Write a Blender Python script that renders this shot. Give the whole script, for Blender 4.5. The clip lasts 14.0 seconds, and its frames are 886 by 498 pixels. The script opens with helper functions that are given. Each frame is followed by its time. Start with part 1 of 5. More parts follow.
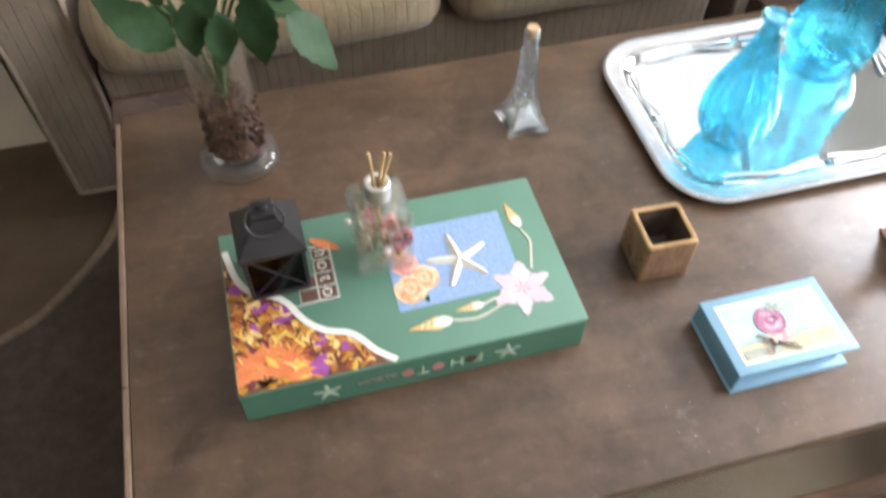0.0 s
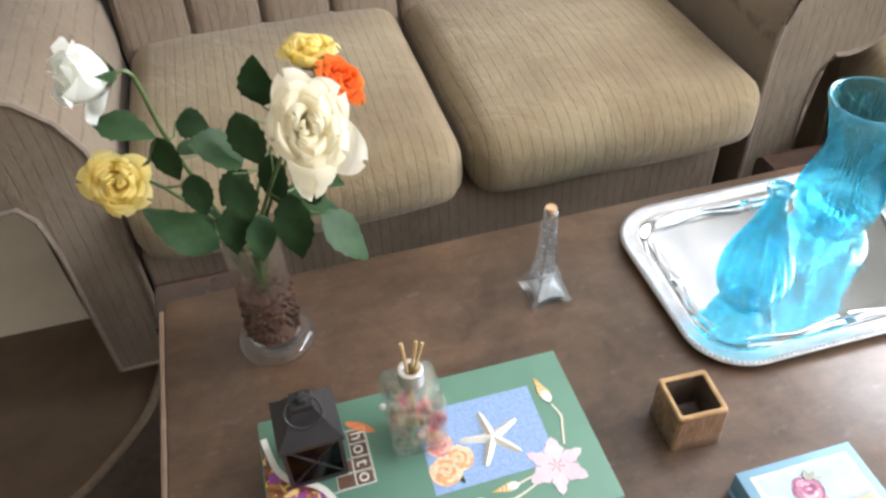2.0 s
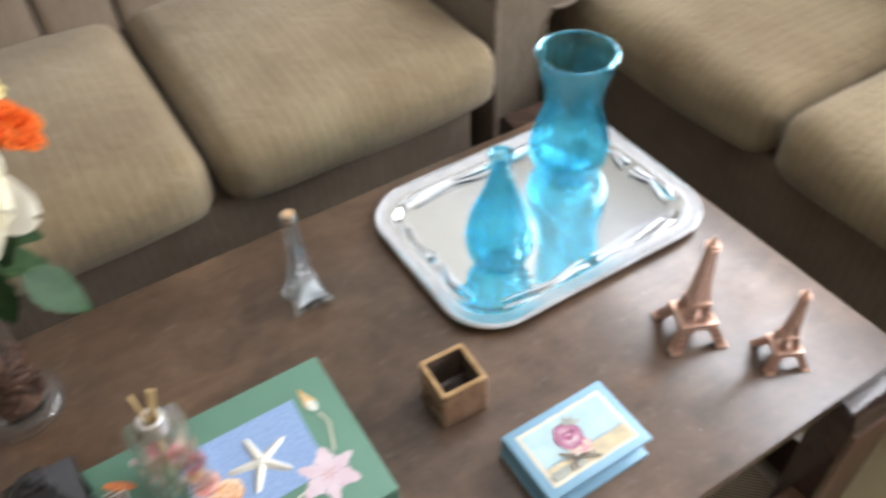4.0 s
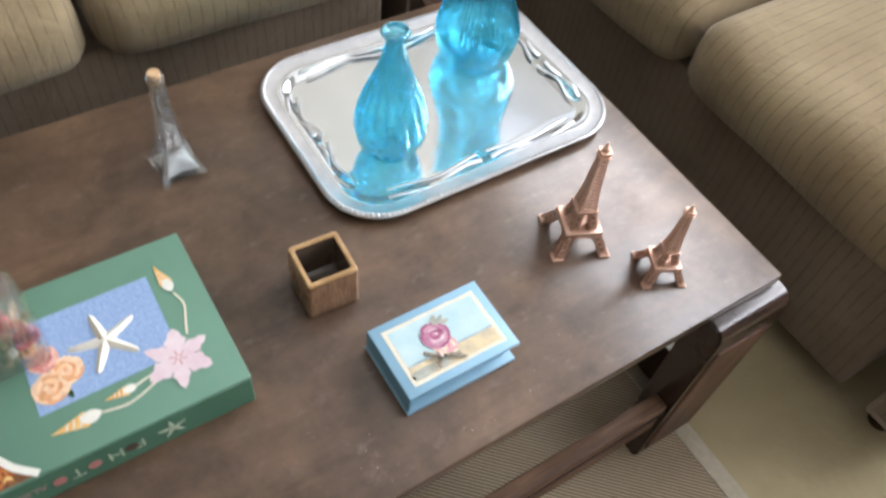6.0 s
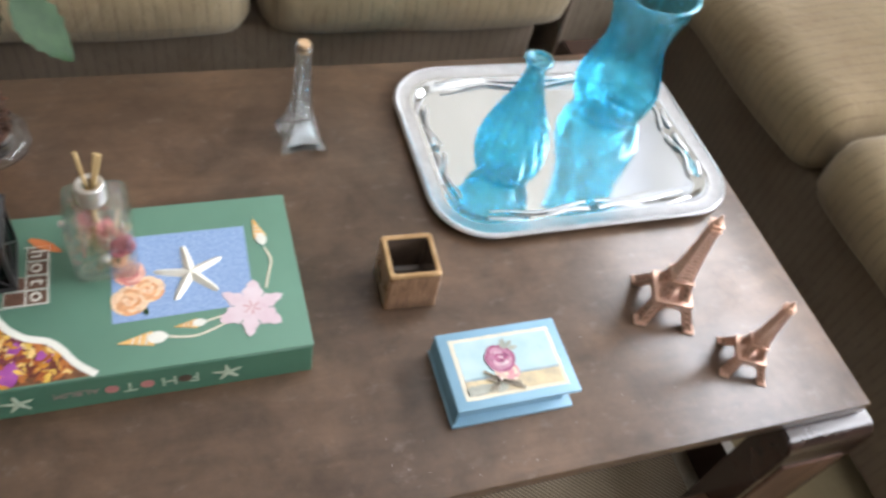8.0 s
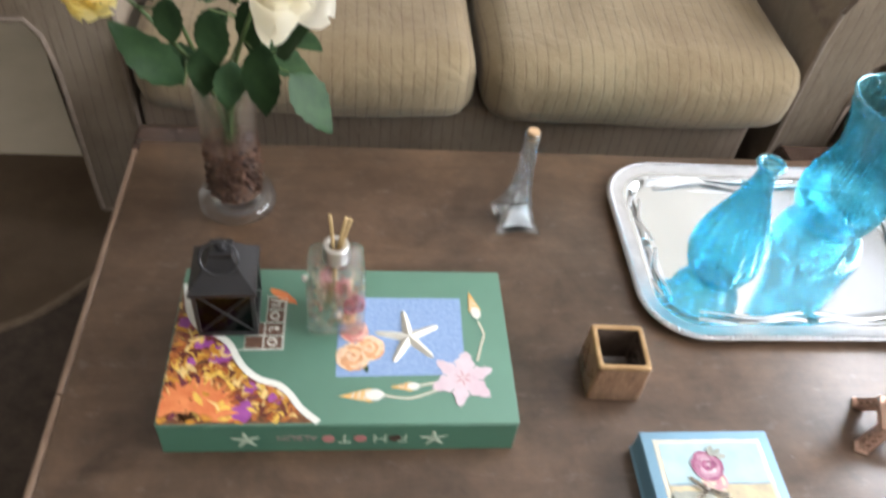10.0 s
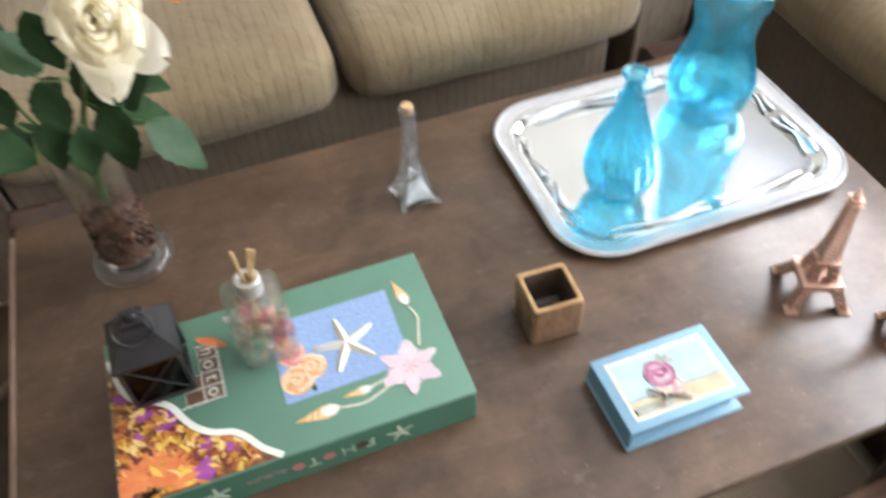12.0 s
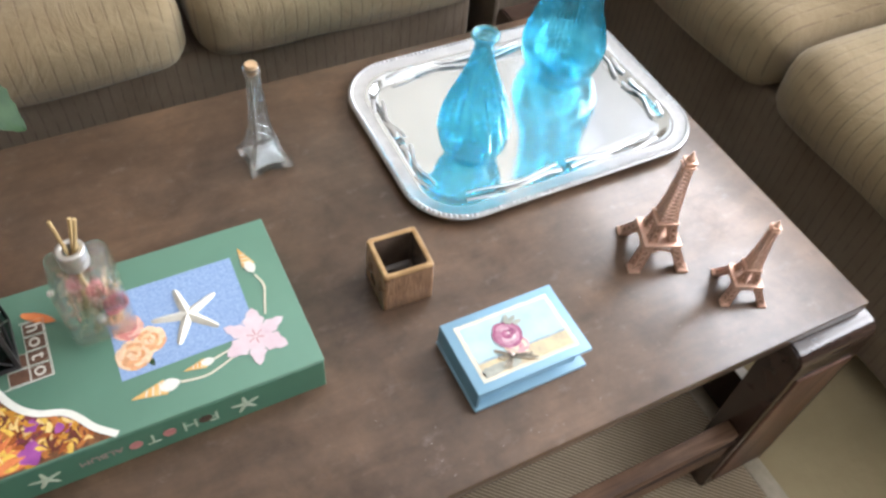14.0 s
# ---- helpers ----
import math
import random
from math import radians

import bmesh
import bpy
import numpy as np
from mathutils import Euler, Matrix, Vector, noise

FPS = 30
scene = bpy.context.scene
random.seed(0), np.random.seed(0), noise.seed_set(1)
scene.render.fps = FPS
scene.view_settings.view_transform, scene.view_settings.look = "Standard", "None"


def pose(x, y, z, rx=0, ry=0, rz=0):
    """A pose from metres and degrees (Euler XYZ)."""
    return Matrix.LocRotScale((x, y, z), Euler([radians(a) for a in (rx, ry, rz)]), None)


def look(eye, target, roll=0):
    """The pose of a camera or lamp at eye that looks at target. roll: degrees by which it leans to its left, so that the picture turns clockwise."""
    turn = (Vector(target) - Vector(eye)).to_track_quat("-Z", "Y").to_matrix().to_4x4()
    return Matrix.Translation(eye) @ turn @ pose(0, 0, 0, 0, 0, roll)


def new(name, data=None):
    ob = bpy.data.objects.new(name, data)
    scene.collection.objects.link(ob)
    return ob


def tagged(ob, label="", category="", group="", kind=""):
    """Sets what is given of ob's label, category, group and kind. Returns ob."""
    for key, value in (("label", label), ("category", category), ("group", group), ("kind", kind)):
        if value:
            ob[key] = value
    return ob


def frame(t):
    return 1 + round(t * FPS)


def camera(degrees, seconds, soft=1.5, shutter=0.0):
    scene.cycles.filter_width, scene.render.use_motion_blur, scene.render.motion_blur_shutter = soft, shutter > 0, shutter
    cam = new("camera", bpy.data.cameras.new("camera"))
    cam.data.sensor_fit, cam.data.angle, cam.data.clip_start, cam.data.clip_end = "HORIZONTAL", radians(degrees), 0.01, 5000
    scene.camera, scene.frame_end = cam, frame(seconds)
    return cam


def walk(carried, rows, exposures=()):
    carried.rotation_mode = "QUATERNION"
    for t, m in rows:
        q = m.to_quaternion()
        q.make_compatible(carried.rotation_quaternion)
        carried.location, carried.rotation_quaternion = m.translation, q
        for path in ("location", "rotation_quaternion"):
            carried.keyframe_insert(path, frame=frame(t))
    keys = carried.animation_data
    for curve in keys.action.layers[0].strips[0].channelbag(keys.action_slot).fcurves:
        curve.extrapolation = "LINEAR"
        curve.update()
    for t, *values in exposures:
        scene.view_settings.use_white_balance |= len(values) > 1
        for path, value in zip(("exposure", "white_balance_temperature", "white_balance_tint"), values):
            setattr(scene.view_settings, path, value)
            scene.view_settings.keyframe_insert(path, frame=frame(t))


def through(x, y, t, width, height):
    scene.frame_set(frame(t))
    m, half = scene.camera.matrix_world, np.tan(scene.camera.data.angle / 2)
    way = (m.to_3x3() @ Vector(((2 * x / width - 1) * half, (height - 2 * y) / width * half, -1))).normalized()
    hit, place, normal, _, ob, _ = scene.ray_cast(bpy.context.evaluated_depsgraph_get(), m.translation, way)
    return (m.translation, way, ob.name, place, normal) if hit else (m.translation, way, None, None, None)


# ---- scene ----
cam = camera(58.97, 14.0, soft=2.7, shutter=1.0)
# seconds, eye, target, roll
ROWS = [
    (0, (0.0964, 0.0630, 1.2228), (0.4342, 1.2204, -0.3730), 1.55),
    (0.5, (0.0913, 0.0711, 1.2328), (0.4334, 1.3083, -0.3009), 1.24),
    (1, (0.0931, 0.0775, 1.2536), (0.4556, 1.3726, -0.2267), 0.44),
    (1.5, (0.0984, 0.0797, 1.2703), (0.4598, 1.4328, -0.1574), -1.30),
    (2, (0.0977, 0.0777, 1.2850), (0.4405, 1.5001, -0.0785), -2.91),
    (2.5, (0.1154, 0.0692, 1.2923), (0.4920, 1.4794, -0.0751), -5.17),
    (3, (0.1441, 0.0680, 1.2938), (0.6250, 1.4337, -0.0859), -5.65),
    (3.5, (0.1807, 0.0705, 1.2873), (0.7692, 1.3575, -0.1260), -3.99),
    (4, (0.2265, 0.0605, 1.2938), (0.9220, 1.2803, -0.1304), -3.22),
    (4.2, (0.2488, 0.0622, 1.2860), (0.9852, 1.2545, -0.1409), -3.19),
    (6.3, (0.2986, 0.0679, 1.2445), (1.0290, 0.9885, -0.3738), 10.53),
    (6.5, (0.3025, 0.0491, 1.2317), (1.0118, 1.0061, -0.3749), 11.30),
    (7, (0.2962, 0.0459, 1.2323), (0.9412, 1.0762, -0.3560), 13.60),
    (7.5, (0.2867, 0.0367, 1.2288), (0.9224, 1.1160, -0.3304), 15.06),
    (8, (0.2707, 0.0330, 1.2241), (0.8723, 1.1549, -0.3185), 15.59),
    (8.5, (0.2462, 0.0270, 1.2220), (0.7349, 1.2031, -0.3201), 14.71),
    (9, (0.2069, 0.0338, 1.2091), (0.6213, 1.2509, -0.3229), 16.37),
    (9.2, (0.1993, 0.0268, 1.2069), (0.5621, 1.2777, -0.3109), 15.23),
    (11.3, (0.2020, 0.0451, 1.2713), (0.4581, 1.4429, -0.1361), -2.24),
    (11.5, (0.1969, 0.0397, 1.2512), (0.5221, 1.4035, -0.1751), -2.98),
    (12, (0.2161, 0.0480, 1.2419), (0.6221, 1.2957, -0.2675), -2.99),
    (12.5, (0.2329, 0.0567, 1.2344), (0.7234, 1.2047, -0.3282), -0.49),
    (13, (0.2473, 0.0531, 1.2282), (0.8125, 1.1578, -0.3404), 2.32),
    (13.5, (0.2592, 0.0518, 1.2296), (0.8783, 1.1252, -0.3402), 4.85),
    (14, (0.2616, 0.0417, 1.2337), (0.9022, 1.1065, -0.3334), 6.11),
]
EXPOSURES = ((0.0, -0.06), (1.0, -0.04), (2.0, -0.10), (3.0, -0.22), (4.2, -0.40), (6.5, -0.46), (8.0, -0.40), (9.0, -0.34), (11.5, -0.18), (12.5, -0.24), (14.0, -0.24))
walk(cam, [(t, look(eye, target, roll)) for t, eye, target, roll in ROWS], EXPOSURES)

# ---- world and light ----
world = bpy.data.worlds.new("world")
scene.world = world
world.use_nodes = True
wn = world.node_tree.nodes
sky = wn.new("ShaderNodeTexSky")
sky.sky_type = "NISHITA"
sky.sun_disc = False
sky.sun_elevation, sky.sun_rotation = radians(42), radians(60)
wn["Background"].inputs["Strength"].default_value = 0.12
world.node_tree.links.new(sky.outputs["Color"], wn["Background"].inputs["Color"])


def window_light(name, m, sx, sy, power, colour):
    """Sky light standing in a window's opening."""
    data = bpy.data.lights.new(name, "AREA")
    data.shape, data.size, data.size_y = "RECTANGLE", sx, sy
    data.energy, data.color = power, colour
    ob = new(name, data)
    ob.matrix_world = m
    return ob


window_light("window_light_back", look((2.01, 2.185, 1.70), (2.01, 0.0, 1.70)), 0.5, 1.0, 2.4, (0.90, 0.92, 1.0))
window_light("window_light_right", look((2.385, 0.325, 1.43), (1.2, 0.325, 1.43)), 2.8, 1.22, 243, (0.905, 0.925, 1.0))

# ---- materials ----


def material(name, colour, rough=0.6, metal=0.0, spec=0.5):
    m = bpy.data.materials.new(name)
    m.use_nodes = True
    b = m.node_tree.nodes["Principled BSDF"]
    b.inputs["Base Color"].default_value = (*colour, 1)
    b.inputs["Roughness"].default_value = rough
    b.inputs["Metallic"].default_value = metal
    b.inputs["Specular IOR Level"].default_value = spec
    return m


def nodes_of(m):
    t = m.node_tree
    return t, t.nodes, t.links, t.nodes["Principled BSDF"]


def coords(m, kind="Object", scale=(1, 1, 1)):
    t, n, l, b = nodes_of(m)
    c, mp = n.new("ShaderNodeTexCoord"), n.new("ShaderNodeMapping")
    mp.inputs["Scale"].default_value = scale
    l.new(c.outputs[kind], mp.inputs["Vector"])
    return mp.outputs["Vector"]


def noise_of(m, vec, scale, detail=6, rough=0.6, distortion=0.0):
    t, n, l, b = nodes_of(m)
    x = n.new("ShaderNodeTexNoise")
    x.inputs["Scale"].default_value, x.inputs["Detail"].default_value = scale, detail
    x.inputs["Roughness"].default_value, x.inputs["Distortion"].default_value = rough, distortion
    l.new(vec, x.inputs["Vector"])
    return x.outputs["Fac"]


def ramp(m, fac, stops):
    t, n, l, b = nodes_of(m)
    r = n.new("ShaderNodeValToRGB")
    e = r.color_ramp.elements
    while len(e) < len(stops):
        e.new(0.5)
    for k, (p, c) in zip(e, stops):
        k.position, k.color = p, (*c, 1)
    l.new(fac, r.inputs["Fac"])
    return r.outputs["Color"]


def mix(m, a, b_, fac=0.5, mode="MIX"):
    """Mixes two colours; each may be a socket or a colour, fac a socket or a number."""
    t, n, l, b = nodes_of(m)
    x = n.new("ShaderNodeMix")
    x.data_type, x.blend_type = "RGBA", mode
    for sock, v in ((x.inputs[6], a), (x.inputs[7], b_)):
        if isinstance(v, tuple):
            sock.default_value = (*v, 1)
        else:
            l.new(v, sock)
    if isinstance(fac, (int, float)):
        x.inputs[0].default_value = fac
    else:
        l.new(fac, x.inputs[0])
    return x.outputs[2]


def math_of(m, op, a, b_=0.0):
    t, n, l, b = nodes_of(m)
    x = n.new("ShaderNodeMath")
    x.operation = op
    for sock, v in ((x.inputs[0], a), (x.inputs[1], b_)):
        if isinstance(v, (int, float)):
            sock.default_value = v
        else:
            l.new(v, sock)
    return x.outputs[0]


def bump(m, height, strength=0.3, distance=0.002):
    t, n, l, b = nodes_of(m)
    x = n.new("ShaderNodeBump")
    x.inputs["Strength"].default_value, x.inputs["Distance"].default_value = strength, distance
    l.new(height, x.inputs["Height"])
    l.new(x.outputs["Normal"], b.inputs["Normal"])


def colour_in(m, c):
    t, n, l, b = nodes_of(m)
    l.new(c, b.inputs["Base Color"])


def rough_in(m, fac, lo, hi):
    t, n, l, b = nodes_of(m)
    r = n.new("ShaderNodeMapRange")
    r.inputs["To Min"].default_value, r.inputs["To Max"].default_value = lo, hi
    l.new(fac, r.inputs["Value"])
    l.new(r.outputs["Result"], b.inputs["Roughness"])


def n_range(m, fac, lo, hi):
    t, n, l, b = nodes_of(m)
    r = n.new("ShaderNodeMapRange")
    r.inputs["From Min"].default_value, r.inputs["From Max"].default_value = 0.35, 0.65
    r.inputs["To Min"].default_value, r.inputs["To Max"].default_value = lo, hi
    l.new(fac, r.inputs["Value"])
    return r.outputs["Result"]


def varied(name, a, b_, scale=20, rough=0.6, metal=0.0, spec=0.5, bumps=0.15, depth=0.001, detail=5):
    """Two tones blended by noise, with fine relief."""
    m = material(name, a, rough, metal, spec)
    v = coords(m)
    f = noise_of(m, v, scale, detail)
    colour_in(m, ramp(m, f, ((0.32, a), (0.68, b_))))
    if bumps:
        bump(m, noise_of(m, v, scale * 9, 3), bumps, depth)
    return m


def table_wood():
    m = material("worn_dark_wood", (0.09, 0.06, 0.04), 0.45, spec=0.40)
    grain = noise_of(m, coords(m, scale=(3.0, 16, 16)), 2.2, 8, 0.62, 0.8)
    c1 = ramp(m, grain, ((0.25, (0.070, 0.044, 0.027)), (0.5, (0.089, 0.056, 0.035)), (0.75, (0.108, 0.069, 0.043))))
    v = coords(m)
    blot = noise_of(m, v, 5.5, 7, 0.65, 0.4)
    c2 = mix(m, c1, ramp(m, blot, ((0.34, (0.50, 0.46, 0.45)), (0.5, (0.95, 0.93, 0.92)), (0.68, (1.65, 1.52, 1.40)))), 0.65, "MULTIPLY")
    scuff = noise_of(m, coords(m, scale=(9, 14, 9)), 3.3, 9, 0.75)
    c3 = mix(m, c2, (0.19, 0.155, 0.13), math_of(m, "MULTIPLY", ramp(m, scuff, ((0.57, (0, 0, 0)), (0.74, (1, 1, 1)))), 0.5))
    mott = noise_of(m, v, 21, 6, 0.7, 0.3)
    c3 = mix(m, c3, ramp(m, mott, ((0.34, (0.72, 0.70, 0.68)), (0.5, (1, 1, 1)), (0.66, (1.28, 1.24, 1.2)))), 0.8, "MULTIPLY")
    colour_in(m, c3)
    rough_in(m, blot, 0.22, 0.44)
    cw = n_range(m, mott, 0.03, 0.30)
    m.node_tree.links.new(cw, m.node_tree.nodes["Principled BSDF"].inputs["Coat Weight"])
    m.node_tree.nodes["Principled BSDF"].inputs["Coat Roughness"].default_value = 0.16
    bump(m, scuff, 0.12, 0.0006)
    return m


def sofa_fabric(name, base, dark, axis):
    """Velour with fine broken pinstripes that run across the axis."""
    m = material(name, base, 0.92, spec=0.18)
    t, n, l, b = nodes_of(m)
    b.inputs["Sheen Weight"].default_value = 0.16
    b.inputs["Sheen Roughness"].default_value = 0.6
    v = coords(m)
    sep = n.new("ShaderNodeSeparateXYZ")
    l.new(v, sep.inputs[0])
    wob = noise_of(m, v, 7, 2)
    u = math_of(m, "ADD", math_of(m, "MULTIPLY", sep.outputs[axis], 52.0), math_of(m, "MULTIPLY", wob, 0.5))
    fr = math_of(m, "FRACT", u)
    line = math_of(m, "SUBTRACT", 1.0, math_of(m, "MULTIPLY", math_of(m, "ABSOLUTE", math_of(m, "SUBTRACT", fr, 0.5)), 11.0))
    line = math_of(m, "MAXIMUM", line, 0.0)
    dash = ramp(m, noise_of(m, coords(m, scale=(1, 1, 1)), 34, 2), ((0.36, (0.15, 0.15, 0.15)), (0.5, (1, 1, 1))))
    line = math_of(m, "MULTIPLY", line, dash)
    nap = noise_of(m, v, 3.2, 5)
    c = mix(m, base, (base[0] * 0.62, base[1] * 0.56, base[2] * 0.50), ramp(m, nap, ((0.35, (0, 0, 0)), (0.68, (1, 1, 1)))))
    c = mix(m, c, dark, math_of(m, "MULTIPLY", line, 0.62))
    colour_in(m, c)
    fuzz = noise_of(m, v, 420, 3)
    crease = noise_of(m, coords(m, scale=(14, 9, 9)), 1.0, 5, 0.6, 0.6)
    h = math_of(m, "SUBTRACT", math_of(m, "MULTIPLY", fuzz, 0.5), math_of(m, "MULTIPLY", line, 0.8))
    bump(m, math_of(m, "ADD", h, math_of(m, "MULTIPLY", crease, 9.0)), 0.4, 0.0018)
    return m


def thin_glass(name, tint, rough=0.02, gloss=1.0, ior=1.5):
    """A glass wall seen through straight on, glossier at grazing angles."""
    m = bpy.data.materials.new(name)
    m.use_nodes = True
    t = m.node_tree
    n, l = t.nodes, t.links
    n.remove(n["Principled BSDF"])
    tr, gl, lw, mx = n.new("ShaderNodeBsdfTransparent"), n.new("ShaderNodeBsdfGlossy"), n.new("ShaderNodeLayerWeight"), n.new("ShaderNodeMixShader")
    tr.inputs["Color"].default_value = (*tint, 1)
    gl.inputs["Roughness"].default_value = rough
    gl.inputs["Color"].default_value = (gloss, gloss, gloss, 1)
    lw.inputs["Blend"].default_value = 0.5
    pw, sc = n.new("ShaderNodeMath"), n.new("ShaderNodeMath")
    pw.operation, sc.operation = "POWER", "MULTIPLY_ADD"
    pw.inputs[1].default_value = 4.5
    sc.inputs[1].default_value, sc.inputs[2].default_value = 0.65, ((ior - 1) / (ior + 1)) ** 2
    l.new(lw.outputs["Facing"], pw.inputs[0])
    l.new(pw.outputs[0], sc.inputs[0])
    l.new(sc.outputs[0], mx.inputs[0])
    l.new(tr.outputs[0], mx.inputs[1])
    l.new(gl.outputs[0], mx.inputs[2])
    l.new(mx.outputs[0], n["Material Output"].inputs["Surface"])
    return m


def lifted_glass(name, tint, body, share, rough=0.06, ior=1.38, gloss=1.0):
    """Tinted glass with a trace of diffuse colour added in place of its glow."""
    m = thin_glass(name, tint, rough, gloss, ior)
    t = m.node_tree
    n, l = t.nodes, t.links
    df, tl, ad, mx = n.new("ShaderNodeBsdfDiffuse"), n.new("ShaderNodeBsdfTranslucent"), n.new("ShaderNodeMixShader"), n.new("ShaderNodeMixShader")
    df.inputs["Color"].default_value = (*body, 1)
    tl.inputs["Color"].default_value = (*body, 1)
    l.new(df.outputs[0], ad.inputs[1])
    l.new(tl.outputs[0], ad.inputs[2])
    mx.inputs[0].default_value = share
    l.new(n["Mix Shader"].outputs[0], mx.inputs[1])
    l.new(ad.outputs[0], mx.inputs[2])
    l.new(mx.outputs[0], n["Material Output"].inputs["Surface"])
    return m


def shell_glass(name, tint, through, body, share, bend=0.5, rough=0.02, ior=1.4):
    """Blown glass: part bends the light at its curved walls, part passes it straight, a diffuse trace adds glow."""
    m = lifted_glass(name, through, body, share, 0.03, 1.62)
    t = m.node_tree
    n, l = t.nodes, t.links
    last = n["Material Output"].inputs["Surface"].links[0].from_socket
    gl, mx = n.new("ShaderNodeBsdfGlass"), n.new("ShaderNodeMixShader")
    gl.inputs["Color"].default_value = (*tint, 1)
    gl.inputs["Roughness"].default_value, gl.inputs["IOR"].default_value = rough, ior
    mx.inputs[0].default_value = bend
    l.new(last, mx.inputs[1])
    l.new(gl.outputs[0], mx.inputs[2])
    l.new(mx.outputs[0], n["Material Output"].inputs["Surface"])
    return m


def island_mix(name, stops, rough=0.6, spec=0.4):
    """Every loose piece of the mesh takes its own tone."""
    m = material(name, stops[0][1], rough, spec=spec)
    t, n, l, b = nodes_of(m)
    g = n.new("ShaderNodeNewGeometry")
    c = ramp(m, g.outputs["Random Per Island"], stops)
    t.nodes[-1].color_ramp.interpolation = "CONSTANT"
    v = coords(m)
    c = mix(m, c, ramp(m, noise_of(m, v, 160, 4), ((0.3, (0.55, 0.5, 0.5)), (0.7, (1.15, 1.1, 1.05)))), 0.6, "MULTIPLY")
    colour_in(m, c)
    return m


WOOD = table_wood()
WOOD_EDGE = varied("bare_edge_wood", (0.16, 0.10, 0.065), (0.22, 0.145, 0.095), 30, 0.55)
LEG_WOOD = varied("dark_varnished_wood", (0.028, 0.016, 0.012), (0.052, 0.030, 0.022), 14, 0.2, spec=0.6, bumps=0.05)


def grain_wood(name, a, b_, stretch, rough):
    """Straight-grained wood; stretch is the noise scale along x, y and z."""
    m = material(name, a, rough, spec=0.3)
    g = noise_of(m, coords(m, scale=stretch), 1.0, 7, 0.65, 0.5)
    c = ramp(m, g, ((0.30, tuple(x * 0.55 for x in a)), (0.46, a), (0.68, b_)))
    wear = noise_of(m, coords(m), 9, 6, 0.7)
    c = mix(m, c, ramp(m, wear, ((0.36, (0.7, 0.66, 0.62)), (0.62, (1.15, 1.12, 1.1)))), 0.8, "MULTIPLY")
    colour_in(m, c)
    rough_in(m, wear, rough - 0.1, rough + 0.12)
    bump(m, g, 0.15, 0.0008)
    return m


DULL_LEG = varied("dull_dark_wood", (0.026, 0.015, 0.011), (0.045, 0.027, 0.019), 14, 0.7, spec=0.2)
RAIL_WOOD = grain_wood("brown_rail_wood", (0.115, 0.063, 0.037), (0.23, 0.140, 0.088), (6, 70, 110), 0.62)
PANEL_WOOD = grain_wood("reddish_panel_wood", (0.11, 0.056, 0.037), (0.19, 0.108, 0.075), (70, 60, 8), 0.4)
FABRIC = sofa_fabric("beige_striped_velour", (0.272, 0.212, 0.122), (0.075, 0.044, 0.026), 0)
# Skirt, backs and arms: same velour, their shade put into darker base colours.
SKIRT = sofa_fabric("shaded_striped_velour", (0.215, 0.166, 0.118), (0.06, 0.038, 0.026), 0)
ARM = sofa_fabric("half_shaded_velour", (0.205, 0.160, 0.108), (0.07, 0.045, 0.03), 0)
PIPING = varied("tan_piping", (0.17, 0.13, 0.095), (0.23, 0.18, 0.135), 60, 0.8)
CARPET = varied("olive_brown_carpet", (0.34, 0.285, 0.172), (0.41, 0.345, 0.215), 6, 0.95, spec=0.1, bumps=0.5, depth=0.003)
# Brown tone for the carpet's left part, some dimness put into the colour.
DIM_BROWN_CARPET = varied("dim_brown_carpet", (0.075, 0.052, 0.034), (0.105, 0.075, 0.050), 6, 0.95, spec=0.1, bumps=0.5, depth=0.003)
PALE_FLOOR = varied("pale_floor", (0.42, 0.37, 0.28), (0.5, 0.44, 0.34), 5, 0.5, bumps=0.05)
WALL = varied("beige_wall_paint", (0.45, 0.42, 0.37), (0.50, 0.47, 0.42), 4, 0.85, bumps=0.1)
CEIL = varied("white_ceiling_paint", (0.80, 0.79, 0.77), (0.84, 0.83, 0.81), 4, 0.9, bumps=0.05)
FRAME = varied("white_frame_paint", (0.74, 0.73, 0.7), (0.8, 0.79, 0.76), 12, 0.4, bumps=0.05)


def rug_weave():
    m = material("woven_rug", (0.4, 0.35, 0.27), 0.95, spec=0.1)
    t, n, l, b = nodes_of(m)
    v = coords(m)
    w = n.new("ShaderNodeTexWave")
    w.wave_type, w.bands_direction = "BANDS", "DIAGONAL"
    w.inputs["Scale"].default_value, w.inputs["Distortion"].default_value = 78, 0.5
    w.inputs["Detail"].default_value = 2
    l.new(v, w.inputs["Vector"])
    c = mix(m, (0.21, 0.160, 0.105), (0.54, 0.455, 0.345), w.outputs["Fac"])
    c = mix(m, c, ramp(m, noise_of(m, v, 6, 5), ((0.3, (0.8, 0.78, 0.75)), (0.7, (1.1, 1.1, 1.08)))), 0.8, "MULTIPLY")
    colour_in(m, c)
    bump(m, w.outputs["Fac"], 0.6, 0.003)
    return m


RUG = rug_weave()
RUG_EDGE = varied("pale_rug_binding", (0.40, 0.36, 0.28), (0.5, 0.45, 0.36), 60, 0.9, spec=0.1, bumps=0.3)
MAT_EDGE = varied("brown_mat_binding", (0.135, 0.10, 0.07), (0.19, 0.145, 0.10), 60, 0.9, spec=0.1, bumps=0.3)
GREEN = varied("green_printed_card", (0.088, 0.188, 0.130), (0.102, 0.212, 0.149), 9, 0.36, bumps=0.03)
# The lid's green again, with the shade of the box sides in the colour.
GREEN_SIDE = varied("shaded_green_card", (0.060, 0.160, 0.105), (0.070, 0.182, 0.120), 9, 0.45, bumps=0.03)
